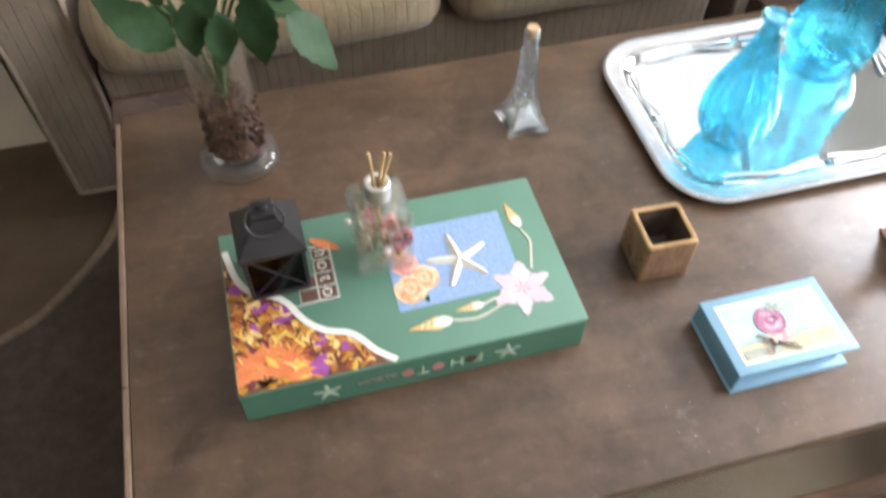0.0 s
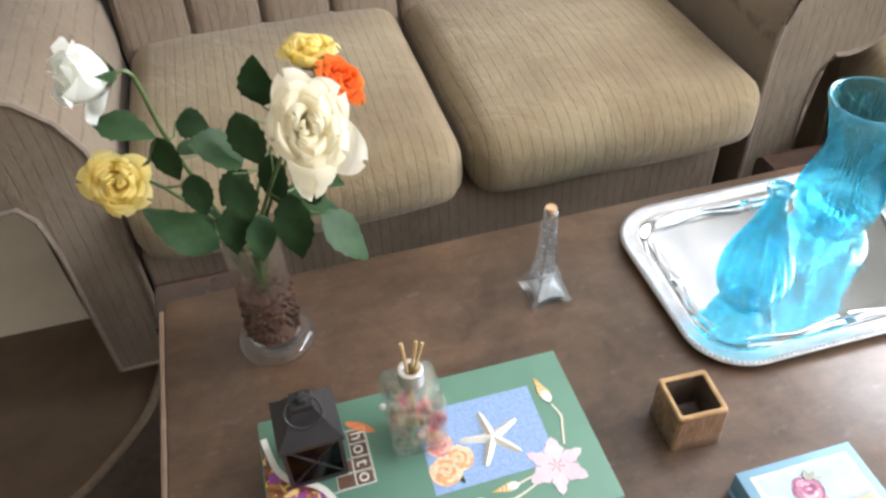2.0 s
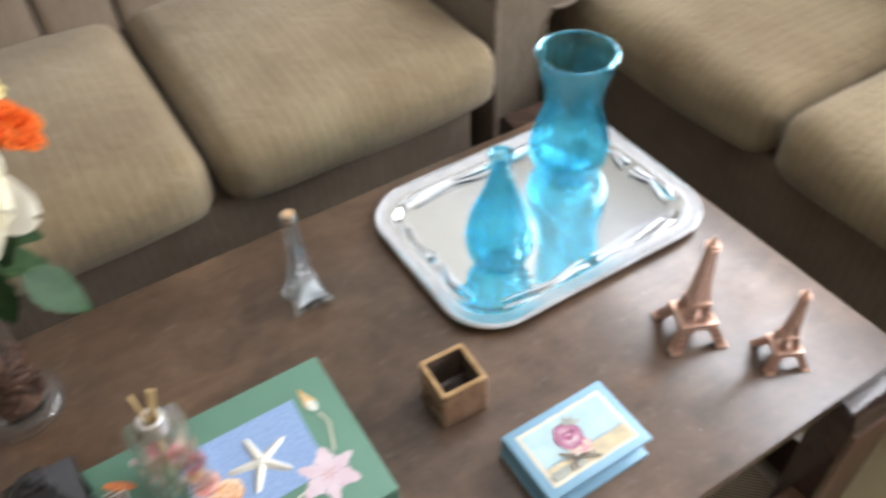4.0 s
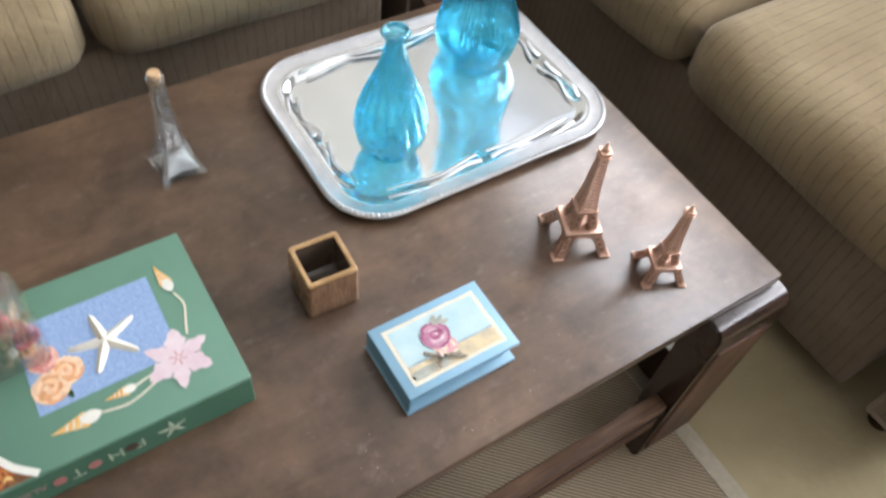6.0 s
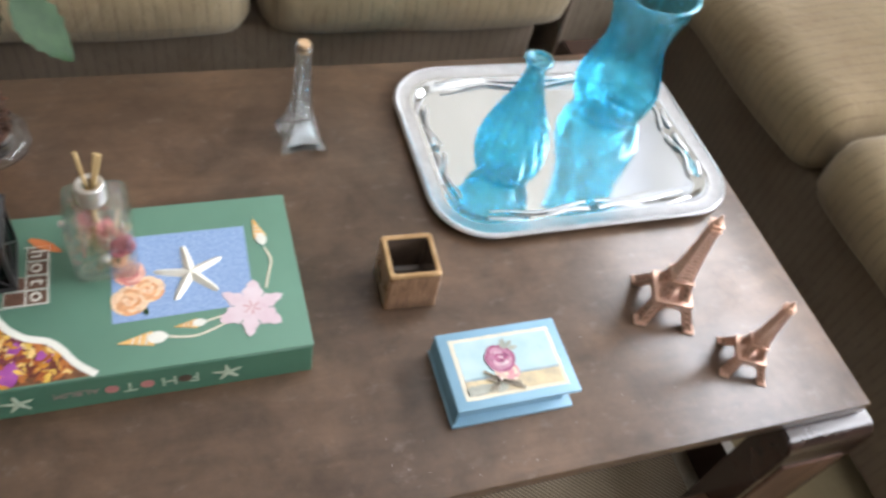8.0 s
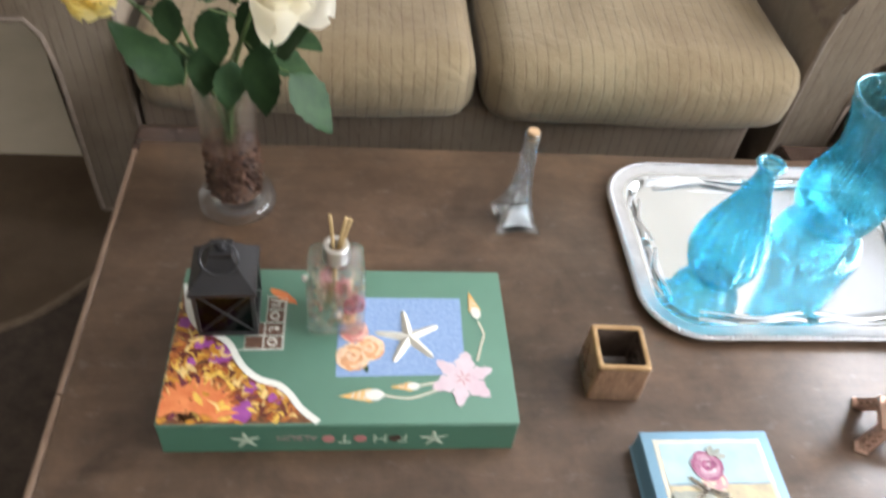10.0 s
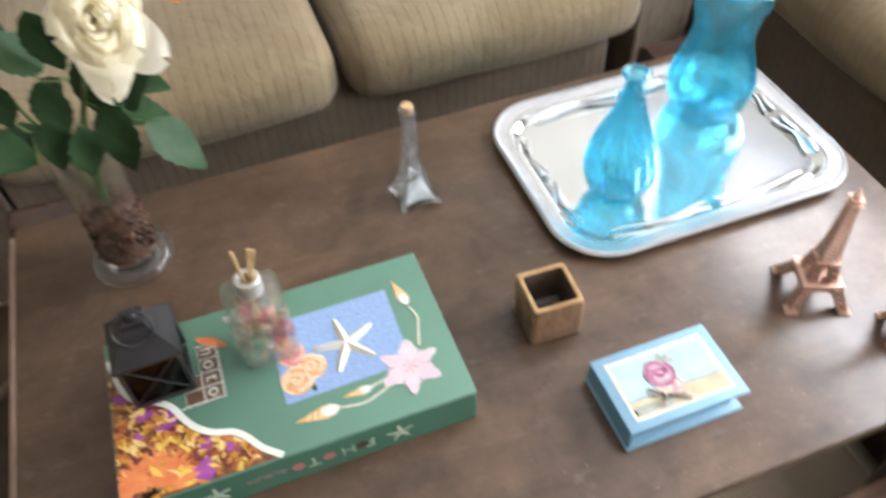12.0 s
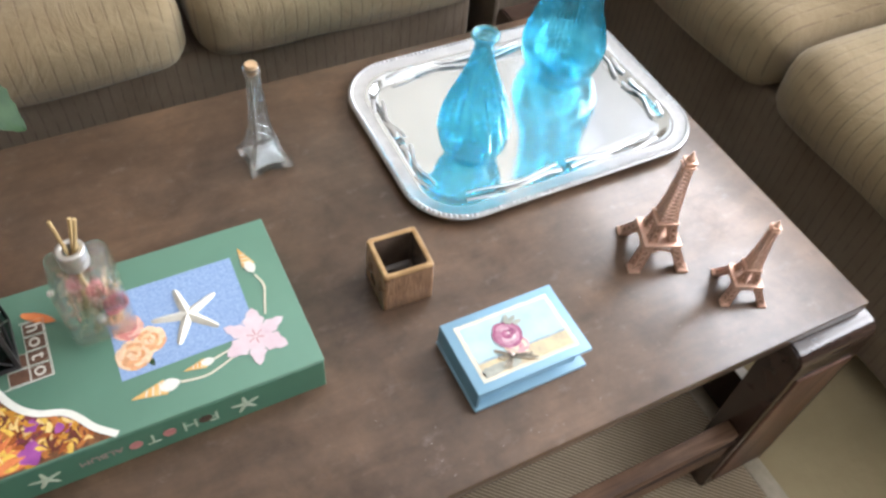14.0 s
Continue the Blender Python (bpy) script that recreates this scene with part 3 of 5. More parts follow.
def leg_board(x0, x1, y_front, out):
    """A wide leg board with a rounded head that juts past the top; out is the side it faces (-1 or 1)."""
    th, top = 0.052, TZ - 0.0245
    prof = [(0, 0.0), (0, top - 0.022)]
    for k in range(1, 9):
        a = math.pi - math.pi * k / 8 * 0.5
        prof.append((0.022 + 0.022 * math.cos(a), top - 0.022 + 0.022 * math.sin(a)))
    prof += [(0.11, top), (0.11, top - 0.03), (th, top - 0.05), (th, 0.0)]
    bm = bmesh.new()
    rings = [[bm.verts.new((x, y_front - out * p, z)) for p, z in prof] for x in (x0, x1)]
    n = len(prof)
    for i in range(n):
        bm.faces.new((rings[0][i], rings[0][(i + 1) % n], rings[1][(i + 1) % n], rings[1][i]))
    bm.faces.new(rings[0])
    bm.faces.new(list(reversed(rings[1])))
    bmesh.ops.recalc_face_normals(bm, faces=bm.faces[:])
    bmesh.ops.bevel(bm, geom=[e for e in bm.edges if abs(e.verts[0].co.x - e.verts[1].co.x) < 1e-6], offset=0.003, segments=2, affect="EDGES")
    return bm


for lx0, lx1 in ((TX1 - 0.122, TX1 + 0.012), (TX0 - 0.012, TX0 + 0.122)):
    for yf, out in ((0.258, -1), (1.056, 1)):
        leg = part("leg", leg_board(lx0, lx1, yf, out), LEG_WOOD, table, "dark glossy leg board with a rounded head")
        y0, y1 = (yf - 0.003, yf + 0.001) if out < 0 else (yf - 0.001, yf + 0.003)
        part("panel", box(lx0 + 0.018, lx1 - 0.018, y0, y1, 0.03, TZ - 0.085, 0.0012, 1), PANEL_WOOD, leg, "reddish brown inset panel")
for rx0 in (TX1 - 0.008, TX0 - 0.011):
    part("side_rail", box(rx0, rx0 + 0.019, 0.311, 1.003, 0.020, 0.128, 0.003, 2), DULL_LEG, table, "dark wooden rail between the leg boards")
# Window glare on the rail's glossy top, made as a white strip.
part("rail_glare", box(TX1 - 0.0075, TX1 + 0.0105, 0.313, 0.420, 0.1275, 0.1295, 0.0005, 1), FRAME, table, "white strip for window glare on the side rail")
part("stretcher", box(TX0 + 0.122, TX1 - 0.122, 0.263, 0.290, 0.122, 0.203, 0.004, 2), RAIL_WOOD, table, "brown wooden stretcher")
# Raised dark strip in place of the moulded groove; its shade is the colour.
part("groove_strip", tube([(TX0 + 0.123, 0.263, 0.182), (TX1 - 0.123, 0.263, 0.182)], 0.0035, 8), DULL_LEG, table, "dark strip standing in for the stretcher's groove")
part("stretcher", box(TX0 + 0.122, TX1 - 0.122, 1.024, 1.051, 0.122, 0.203, 0.004, 2), RAIL_WOOD, table, "brown wooden stretcher")

# ---- sofas ----


def arm_profile():
    """Outline (x, z) of a rolled sofa arm whose inner face is at x = 0 and which rolls towards -x."""
    cx, cz, r = -0.172, 0.60, 0.10
    pts = [(0.0, 0.0), (0.0, 0.53), (-0.008, 0.59), (-0.035, 0.645), (-0.08, 0.688), (-0.13, 0.703)]
    for a in range(90, 300, 15):
        pts.append((cx + r * math.cos(radians(a)), cz + r * math.sin(radians(a))))
    pts += [(-0.125, 0.475), (-0.114, 0.40), (-0.112, 0.0)]
    return pts


def extrude_profile(pts, y0, y1, puff=0.0):
    bm = bmesh.new()
    ys = [y0 - puff, y0, y0 + 0.012, (y0 + y1) / 2, y1]
    cx, cz = sum(p[0] for p in pts) / len(pts), sum(p[1] for p in pts) / len(pts)
    rings = []
    for i, y in enumerate(ys):
        k = 0.965 if i == 0 else 1.0
        rings.append([bm.verts.new((cx + (x - cx) * k, y, cz + (z - cz) * k)) for x, z in pts])
    n = len(pts)
    for a, b in zip(rings, rings[1:]):
        for i in range(n):
            bm.faces.new((a[i], a[(i + 1) % n], b[(i + 1) % n], b[i]))
    f = [bm.faces.new(rings[0]), bm.faces.new(list(reversed(rings[-1])))]
    bmesh.ops.triangulate(bm, faces=f)
    bmesh.ops.recalc_face_normals(bm, faces=bm.faces[:])
    return bm


def flip(bm):
    for v in bm.verts:
        v.co.x = -v.co.x
    bmesh.ops.reverse_faces(bm, faces=bm.faces[:])
    return bm


def sofa(m, label, seat_w, group):
    """A two-seat sofa about the middle of its seat front, facing -y; seat front at y = 0."""
    s = thing("sofa", m, label, "sofa", group)
    half = seat_w
    base = part("base", box(-half, half - 0.05, 0.024, 0.80, 0.07, 0.362, 0.012, 3), SKIRT, s, "striped velour skirt with shade in its colour")
    for sx in (-1, 1):
        for y in (0.1, 0.74):
            part("foot", lathe([(0.0, 0.0), (0.022, 0.0), (0.028, 0.03), (0.03, 0.075), (0.0, 0.075)], 16), LEG_WOOD, s, m=pose(sx * (half + 0.03), y, 0))
        arm = extrude_profile([(x, z + (0.075 if z < 0.1 else 0)) for x, z in arm_profile()], 0.03, 0.82, 0.006)
        if sx > 0:
            flip(arm)
        arm = part("arm", arm, ARM, s, "rolled arm in striped velour", m=pose(sx * (half + 0.005), 0, 0))
        line = [(x * 0.97 - 0.003, 0.024, 0.012 + z * 0.985) for x, z in arm_profile()[1:-1]]
        line = [(-0.003, 0.024, 0.09)] + line + [(-0.110, 0.024, 0.09), (-0.003, 0.024, 0.09)]
        p = tube([(x * (1 if sx < 0 else -1), y, z) for x, y, z in line], 0.0055, 6)
        part("piping", p, PIPING, arm)
        c = pillow(seat_w - 0.012, 0.60, 0.142, 0.052, 0.030, 0.022)
        c = part("seat_cushion", c, FABRIC, s, "plump beige striped seat cushion", m=pose(sx * seat_w / 2, 0.275, 0.432))
    n = 8
    w = 2 * half / n
    for i in range(n):
        c = pillow(w - 0.002, 0.17, 0.56, 0.014, 0.0, 0.005, cuts=10)
        part("back_channel", c, SKIRT, s, m=pose(-half + w * (i + 0.5), 0.645, 0.69, -11))
        if i:
            x = -half + w * i
            part("seam_piping", tube([(x, 0.519 + 0.005, 0.43), (x, 0.572 + 0.005, 0.70), (x, 0.62 + 0.005, 0.955)], 0.004, 6), PIPING, s)
    part("back", box(-half - 0.1, half + 0.1, 0.73, 0.86, 0.08, 0.94, 0.03, 3), SKIRT, s)
    return s


sofa(pose(0.412, 1.160, 0), "beige and brown striped velour two-seat sofa behind the table", 0.592, "matching striped sofas")
sofa(pose(1.280, 0.706, 0, 0, 0, -90), "beige striped velour sofa standing beside the table end", 0.592, "matching striped sofas")

# ---- green photo album box ----
BH = 0.055
BX0, BX1, BY0, BY1, BZ = 0.0, 0.38, 0.4580, 0.6725, TZ + BH
album = thing("photo_album_box", pose(0, 0, 0), "green printed cardboard photo album box lying on the table", "box")
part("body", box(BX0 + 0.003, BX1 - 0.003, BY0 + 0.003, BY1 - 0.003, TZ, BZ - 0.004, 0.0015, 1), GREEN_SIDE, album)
part("lid", box(BX0, BX1, BY0, BY1, BZ - 0.0035, BZ, 0.0012, 2), GREEN, album, "smooth green lid")
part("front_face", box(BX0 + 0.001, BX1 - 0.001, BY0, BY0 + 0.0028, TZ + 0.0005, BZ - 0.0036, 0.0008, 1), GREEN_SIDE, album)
P1, P2, P3, P4 = BZ + 0.0003, BZ + 0.0007, BZ + 0.0011, BZ + 0.0016

edge = [(0.005, 0.646), (0.009, 0.625), (0.016, 0.600), (0.029, 0.582), (0.048, 0.573), (0.064, 0.560), (0.075, 0.540), (0.086, 0.525), (0.102, 0.513), (0.122, 0.506), (0.135, 0.494), (0.147, 0.477), (0.166, 0.4605)]
edge = smooth_profile(edge, 3)
print_area = edge + [(0.0015, 0.4595), (0.0015, 0.650)]
part("potpourri_print", prism(print_area, BZ, P1), POT_BASE, album, "printed dried flower picture", smooth=False)


def inside(x, y, poly):
    hit = False
    for (x0, y0), (x1, y1) in zip(poly, poly[1:] + poly[:1]):
        if (y0 > y) != (y1 > y) and x < x0 + (y - y0) * (x1 - x0) / (y1 - y0):
            hit = not hit
    return hit


def flat_petal(bm, x, y, ang, ln, wd, z, bend=0.0, n=7, rag=0.0):
    """A flat printed petal, pointed at both ends."""
    up, lo = [], []
    for k in range(n):
        t = k / (n - 1)
        w = wd * math.sin(math.pi * min(1, 0.08 + 0.92 * t)) ** 0.8 * 0.5 * (1 + rag * (-1) ** k)
        cx, cy = ln * (t - 0.5), bend * ln * math.sin(math.pi * t)
        up.append((cx, cy + w))
        lo.append((cx, cy - w))
    ca, sa = math.cos(ang), math.sin(ang)
    vs = [bm.verts.new((x + ca * a - sa * b, y + sa * a + ca * b, z)) for a, b in up + lo[::-1]]
    f = bm.faces.new(vs)
    f.normal_update()
    if f.normal.z < 0:
        f.normal_flip()


def trim(bm):
    """Cuts a flat print off at the lid's left and front edges."""
    for co, no in (((BX0 + 0.0015, 0, 0), (-1, 0, 0)), ((0, BY0 + 0.0015, 0), (0, -1, 0))):
        bmesh.ops.bisect_plane(bm, geom=bm.verts[:] + bm.edges[:] + bm.faces[:], plane_co=co, plane_no=no, clear_outer=True)
    return bm


rnd = random.Random(4)
bm = bmesh.new()
count = 0
while count < 430:
    x, y = rnd.uniform(0.004, 0.168), rnd.uniform(0.465, 0.65)
    if not inside(x + 0.004, y + 0.004, print_area):
        continue
    flat_petal(bm, x, y, rnd.uniform(0, 6.3), rnd.uniform(0.009, 0.020), rnd.uniform(0.003, 0.0075), P1 + 0.0001 + count * 0.000002, rnd.uniform(-0.35, 0.35))
    count += 1
tagged(part("petals", trim(bm), PETALS, album, "scattered orange and brown petals", smooth=False), kind="stuff")
for x, y, r in ((0.037, 0.563, 0.012), (0.057, 0.546, 0.014), (0.087, 0.474, 0.013), (0.120, 0.492, 0.009), (0.024, 0.535, 0.007), (0.092, 0.503, 0.007), (0.012, 0.590, 0.008)):
    bm = bmesh.new()
    for k in range(5):
        flat_petal(bm, x + r * 0.4 * math.cos(k * 1.257), y + r * 0.4 * math.sin(k * 1.257), k * 1.257, r * 1.5, r * 1.1, P2 + 0.0003 + k * 0.00002)
    part("purple_petal", bm, PURPLE, album, "printed purple petals", smooth=False)
bm = bmesh.new()
for k in range(17):
    a = radians(-8 + k * 11.5)
    flat_petal(bm, 0.036 + 0.026 * math.cos(a), 0.4700 + 0.026 * math.sin(a), a, 0.044, 0.0095, P2 + 0.0004 + (k % 3) * 0.00004)
part("daisy_print", trim(bm), GERBERA, album, "large orange daisy print", smooth=False)
bm = bmesh.new()
for k in range(40):
    a, r = rnd.uniform(0, math.pi), rnd.uniform(0, 0.013)
    flat_petal(bm, 0.030 + r * math.cos(a), 0.4640 + r * math.sin(a), a, 0.006, 0.0025, P3 + 0.0002)
part("daisy_centre", trim(bm), POT_BASE, album, smooth=False)


def ribbon(path, w, z, bm=None):
    bm = bm or bmesh.new()
    row = []
    for i, (x, y) in enumerate(path):
        x0, y0 = path[max(i - 1, 0)]
        x1, y1 = path[min(i + 1, len(path) - 1)]
        d = math.hypot(x1 - x0, y1 - y0)
        nx, ny = -(y1 - y0) / d, (x1 - x0) / d
        row.append((bm.verts.new((x + nx * w / 2, y + ny * w / 2, z)), bm.verts.new((x - nx * w / 2, y - ny * w / 2, z))))
    for a, b in zip(row, row[1:]):
        bm.faces.new((a[0], a[1], b[1], b[0]))
    bmesh.ops.recalc_face_normals(bm, faces=bm.faces[:])
    for f in bm.faces:
        if f.normal.z < 0:
            f.normal_flip()
    return bm


part("wavy_border", ribbon(edge, 0.0075, P3 + 0.0002), WHITE_PRINT, album, "cream wavy printed border", smooth=False)
SQ = [(0.182, 0.517), (0.326, 0.520), (0.328, 0.629), (0.184, 0.629)]
part("blue_card", prism(SQ, BZ, P1), BLUE_PRINT, album, "blue sandy square print", smooth=False)


def starfish(cx, cy, r, z0, z1, turn, flat=None, wid=0.115):
    """A slim five-armed starfish with ridged arms."""
    bm = bmesh.new()
    c = bm.verts.new((cx, cy, z1))
    ring = []
    for k in range(5):
        a = turn + k * 2 * math.pi / 5
        ca, sa = math.cos(a), math.sin(a)
        arm = []
        for t, w, h in ((0.2, wid * 1.2, 1.0), (0.55, wid, 0.85), (0.9, wid * 0.7, 0.55), (1.0, wid * 0.28, 0.3)):
            arm.append([bm.verts.new((cx + r * (t * ca - s * w * sa), cy + r * (t * sa + s * w * ca), z0 + (z1 - z0) * (h if s == 0 else 0))) for s in (-1, 0, 1)])
        for p, q in zip(arm, arm[1:]):
            for i in (0, 1):
                bm.faces.new((p[i], q[i], q[i + 1], p[i + 1]))
        bm.faces.new((c, arm[0][0], arm[0][1]))
        bm.faces.new((c, arm[0][1], arm[0][2]))
        ring.append(arm[0])
    for k in range(5):
        bm.faces.new((c, ring[k][2], ring[(k + 1) % 5][0]))
    bmesh.ops.recalc_face_normals(bm, faces=bm.faces[:])
    if sum(f.normal.z for f in bm.faces) < 0:
        bmesh.ops.reverse_faces(bm, faces=bm.faces[:])
    return bm


part("starfish_print", starfish(0.264, 0.5705, 0.0385, P1, P4 + 0.003, radians(98), wid=0.128), STAR_PRINT, album, "ivory starfish picture")


def round_petal(bm, x, y, ang, ln, wd, z, n=12, rag=0.0, seed=0):
    """A printed petal with a blunt round end, x and y its middle."""
    vs = []
    for k in range(n):
        a = 2 * math.pi * k / n
        w = 1 + rag * math.sin(5.3 * k + seed) + 0.06 * math.sin(3 * a + seed)
        p, q = 0.5 * ln * math.cos(a) * w, 0.5 * wd * math.sin(a) * w * (1 + 0.25 * math.cos(a))
        vs.append(bm.verts.new((x + p * math.cos(ang) - q * math.sin(ang), y + p * math.sin(ang) + q * math.cos(ang), z)))
    f = bm.faces.new(vs)
    f.normal_update()
    if f.normal.z < 0:
        f.normal_flip()


def rose_print(cx, cy, r, z, seed=0):
    """A flat printed rose: overlapping round petals, ring within ring."""
    bm = bmesh.new()
    q = 0
    for ring, (rad, n, ln, wd) in enumerate(((0.62, 6, 0.80, 1.0), (0.46, 5, 0.72, 0.84), (0.32, 5, 0.52, 0.60), (0.20, 4, 0.36, 0.42), (0.09, 3, 0.24, 0.26))):
        for k in range(n):
            a = k * 2 * math.pi / n + ring * 0.9 + seed
            round_petal(bm, cx + r * rad * math.cos(a), cy + r * rad * math.sin(a), a, r * ln, r * wd, z + q * 0.00002, 12, 0.03, seed + q)
            q += 1
    return bm


for cx, cy, r, mat, inner in ((0.2005, 0.543, 0.0190, PEACH_MIX, PEACH_DARK), (0.2195, 0.555, 0.0170, PEACH_MIX, PEACH_DARK), (0.2015, 0.579, 0.0165, PINK_MIX, PINK_ROSE)):
    rp = part("rose_print", rose_print(cx, cy, r, P2, cx * 40), mat, album, "printed rose bloom", smooth=False)
    bm = bmesh.new()
    for k in range(2):
        a = k * 2.9
        ribbon([(cx + r * q * math.cos(a + q * 7), cy + r * q * math.sin(a + q * 7)) for q in (0.06, 0.12, 0.18, 0.25, 0.32, 0.4)], 0.0006, P4 + 0.0002, bm)
    part("petal_line", bm, inner, rp, smooth=False)
for x, y, a in ((0.2150, 0.5285, -1.3), (0.186, 0.594, 1.9)):
    bm = bmesh.new()
    flat_petal(bm, x, y, a, 0.014, 0.006, P2 - 0.0001)
    part("leaf_print", bm, LEAF, album, "dark green leaf print", smooth=False)

bm = bmesh.new()
for k in range(6):
    a = radians(20 + 60 * k)
    flat_petal(bm, 0.3225 + 0.018 * math.cos(a), 0.5145 + 0.018 * math.sin(a), a, 0.0385, 0.0225 if k % 2 else 0.0175, P2 + k * 0.00003, 0.0, 8, 0.16)
lily = part("lily_print", bm, LILY, album, "pale pink lily print", smooth=False)
bm = bmesh.new()
for k in range(6):
    a = radians(20 + 60 * k + 14)
    ribbon([(0.3225 + q * math.cos(a), 0.5145 + q * math.sin(a)) for q in (0.002, 0.006, 0.0095)], 0.0012, P3, bm)
part("stamen", bm, LILY_VEIN, lily, smooth=False)


def shell(cx, cy, ang, ln):
    """A printed spiral shell: an orange cone with a white whorl."""
    bm = bmesh.new()
    ca, sa = math.cos(ang), math.sin(ang)
    tip = [(-0.5, 0), (0.12, 0.16), (0.2, 0.0), (0.12, -0.16)]
    prism([(cx + ln * (ca * x - sa * y), cy + ln * (sa * x + ca * y)) for x, y in tip], P1 - 0.0002, P2, bm)
    s = part("shell_print", bm, SHELL, album, "orange spiral shell print", smooth=False)
    bm = bmesh.new()
    flat_petal(bm, cx + ca * ln * 0.22, cy + sa * ln * 0.22, ang, ln * 0.38, ln * 0.27, P3)
    part("whorl", bm, WHITE_PRINT, s, smooth=False)
    for q in (-0.22, -0.10, 0.02):
        w = 0.16 * (q + 0.5) / 0.62
        band = ribbon([(cx + ln * (ca * (q + 0.03 * e) - sa * w * e * 0.9), cy + ln * (sa * (q + 0.03 * e) + ca * w * e * 0.9)) for e in (-1, 0, 1)], ln * 0.035, P3 - 0.0001)
        part("band", band, CREAM_CARD, s, smooth=False)


shell(0.3435, 0.616, radians(-80), 0.047)
shell(0.2135, 0.4930, radians(2), 0.056)
shell(0.2600, 0.5040, radians(2), 0.037)
for pth in (smooth_profile([(0.347, 0.594), (0.352, 0.576), (0.347, 0.558), (0.341, 0.538)], 4), smooth_profile([(0.236, 0.4925), (0.260, 0.4890), (0.280, 0.494), (0.303, 0.504)], 4),
            smooth_profile([(0.274, 0.505), (0.287, 0.508), (0.300, 0.510)], 4)):
    part("stem_print", ribbon(pth, 0.0024, P2), CREAM_CARD, album, smooth=False)
# orange leaf and letter tiles
bm = bmesh.new()
flat_petal(bm, 0.119, 0.629, radians(-34), 0.04, 0.012, P3)
part("leaf_print", bm, GERBERA, album, "orange leaf print", smooth=False)


def lettering(name, word, size, m, mat, parent):
    c = bpy.data.curves.new("tmp", "FONT")
    c.body, c.size, c.extrude, c.align_x, c.align_y = word, size, 0.0002, "CENTER", "CENTER"
    tmp = bpy.data.objects.new("tmp", c)
    scene.collection.objects.link(tmp)
    me = bpy.data.meshes.new_from_object(tmp.evaluated_get(bpy.context.evaluated_depsgraph_get()))
    bpy.data.objects.remove(tmp)
    me.name = name
    me.materials.clear()
    me.materials.append(mat)
    ob = new(name, me)
    ob.parent = parent
    ob.matrix_basis = m
    return ob


for k, ch in enumerate("hoto"):
    y = 0.6190 - k * 0.0187
    for j in range(2 if k > 1 else 1):
        x = 0.111 - j * 0.021
        part("tile_edge", box(x - 0.0104, x + 0.0104, y - 0.0088, y + 0.0088, BZ - 0.001, P1, 0.0, 1), WHITE_PRINT, album, smooth=False)
        tile = part("letter_tile", box(x - 0.0096, x + 0.0096, y - 0.0080, y + 0.0080, BZ - 0.001, P2, 0.0002, 1), TILE_PRINT, album, "small printed letter tile", smooth=False)
    lettering("letter", ch, 0.0235, pose(0.112, y, P3, 0, 0, -90), LETTER, album)
part("tile_border", ribbon([(0.0985, 0.6285), (0.1225, 0.6290), (0.1225, 0.5530), (0.074, 0.5520)], 0.0012, P3), WHITE_PRINT, album, smooth=False)

# spine lettering, printed upside down towards the sofa
FY = BY0 - 0.0004
for k, (ch, x) in enumerate(zip("PHOTO", (0.2555, 0.2310, 0.2100, 0.1930, 0.1760))):
    if ch == "O":
        continue
    lettering("spine_letter", ch, 0.024, pose(x, FY, TZ + 0.0265, 90, 180, 0), SIDE_STAR, album)
for x, mat in ((0.2470, POT_IN), (0.2100, LILY_VEIN), (0.1760, LILY_VEIN)):
    d = lathe([(0.0, 0.0), (0.0055, 0.0), (0.0068, 0.0004), (0.0068, 0.0008), (0.0, 0.0008)], 20)
    part("spine_dot", d, mat, album, m=pose(x, FY + 0.0004, TZ + 0.027, 90))
lettering("spine_letter", "ALBUM", 0.0135, pose(0.143, FY, TZ + 0.029, 90, 180, 0), SIDE_LETTER, album)
for x in (0.0895, 0.2895):
    s = starfish(0, 0, 0.016, 0, 0.0008, 0.4, wid=0.15)
    part("side_starfish", s, SIDE_STAR, album, "pale starfish print", m=pose(x, FY + 0.0002, TZ + 0.025, 90))

# ---- lantern on the album box ----


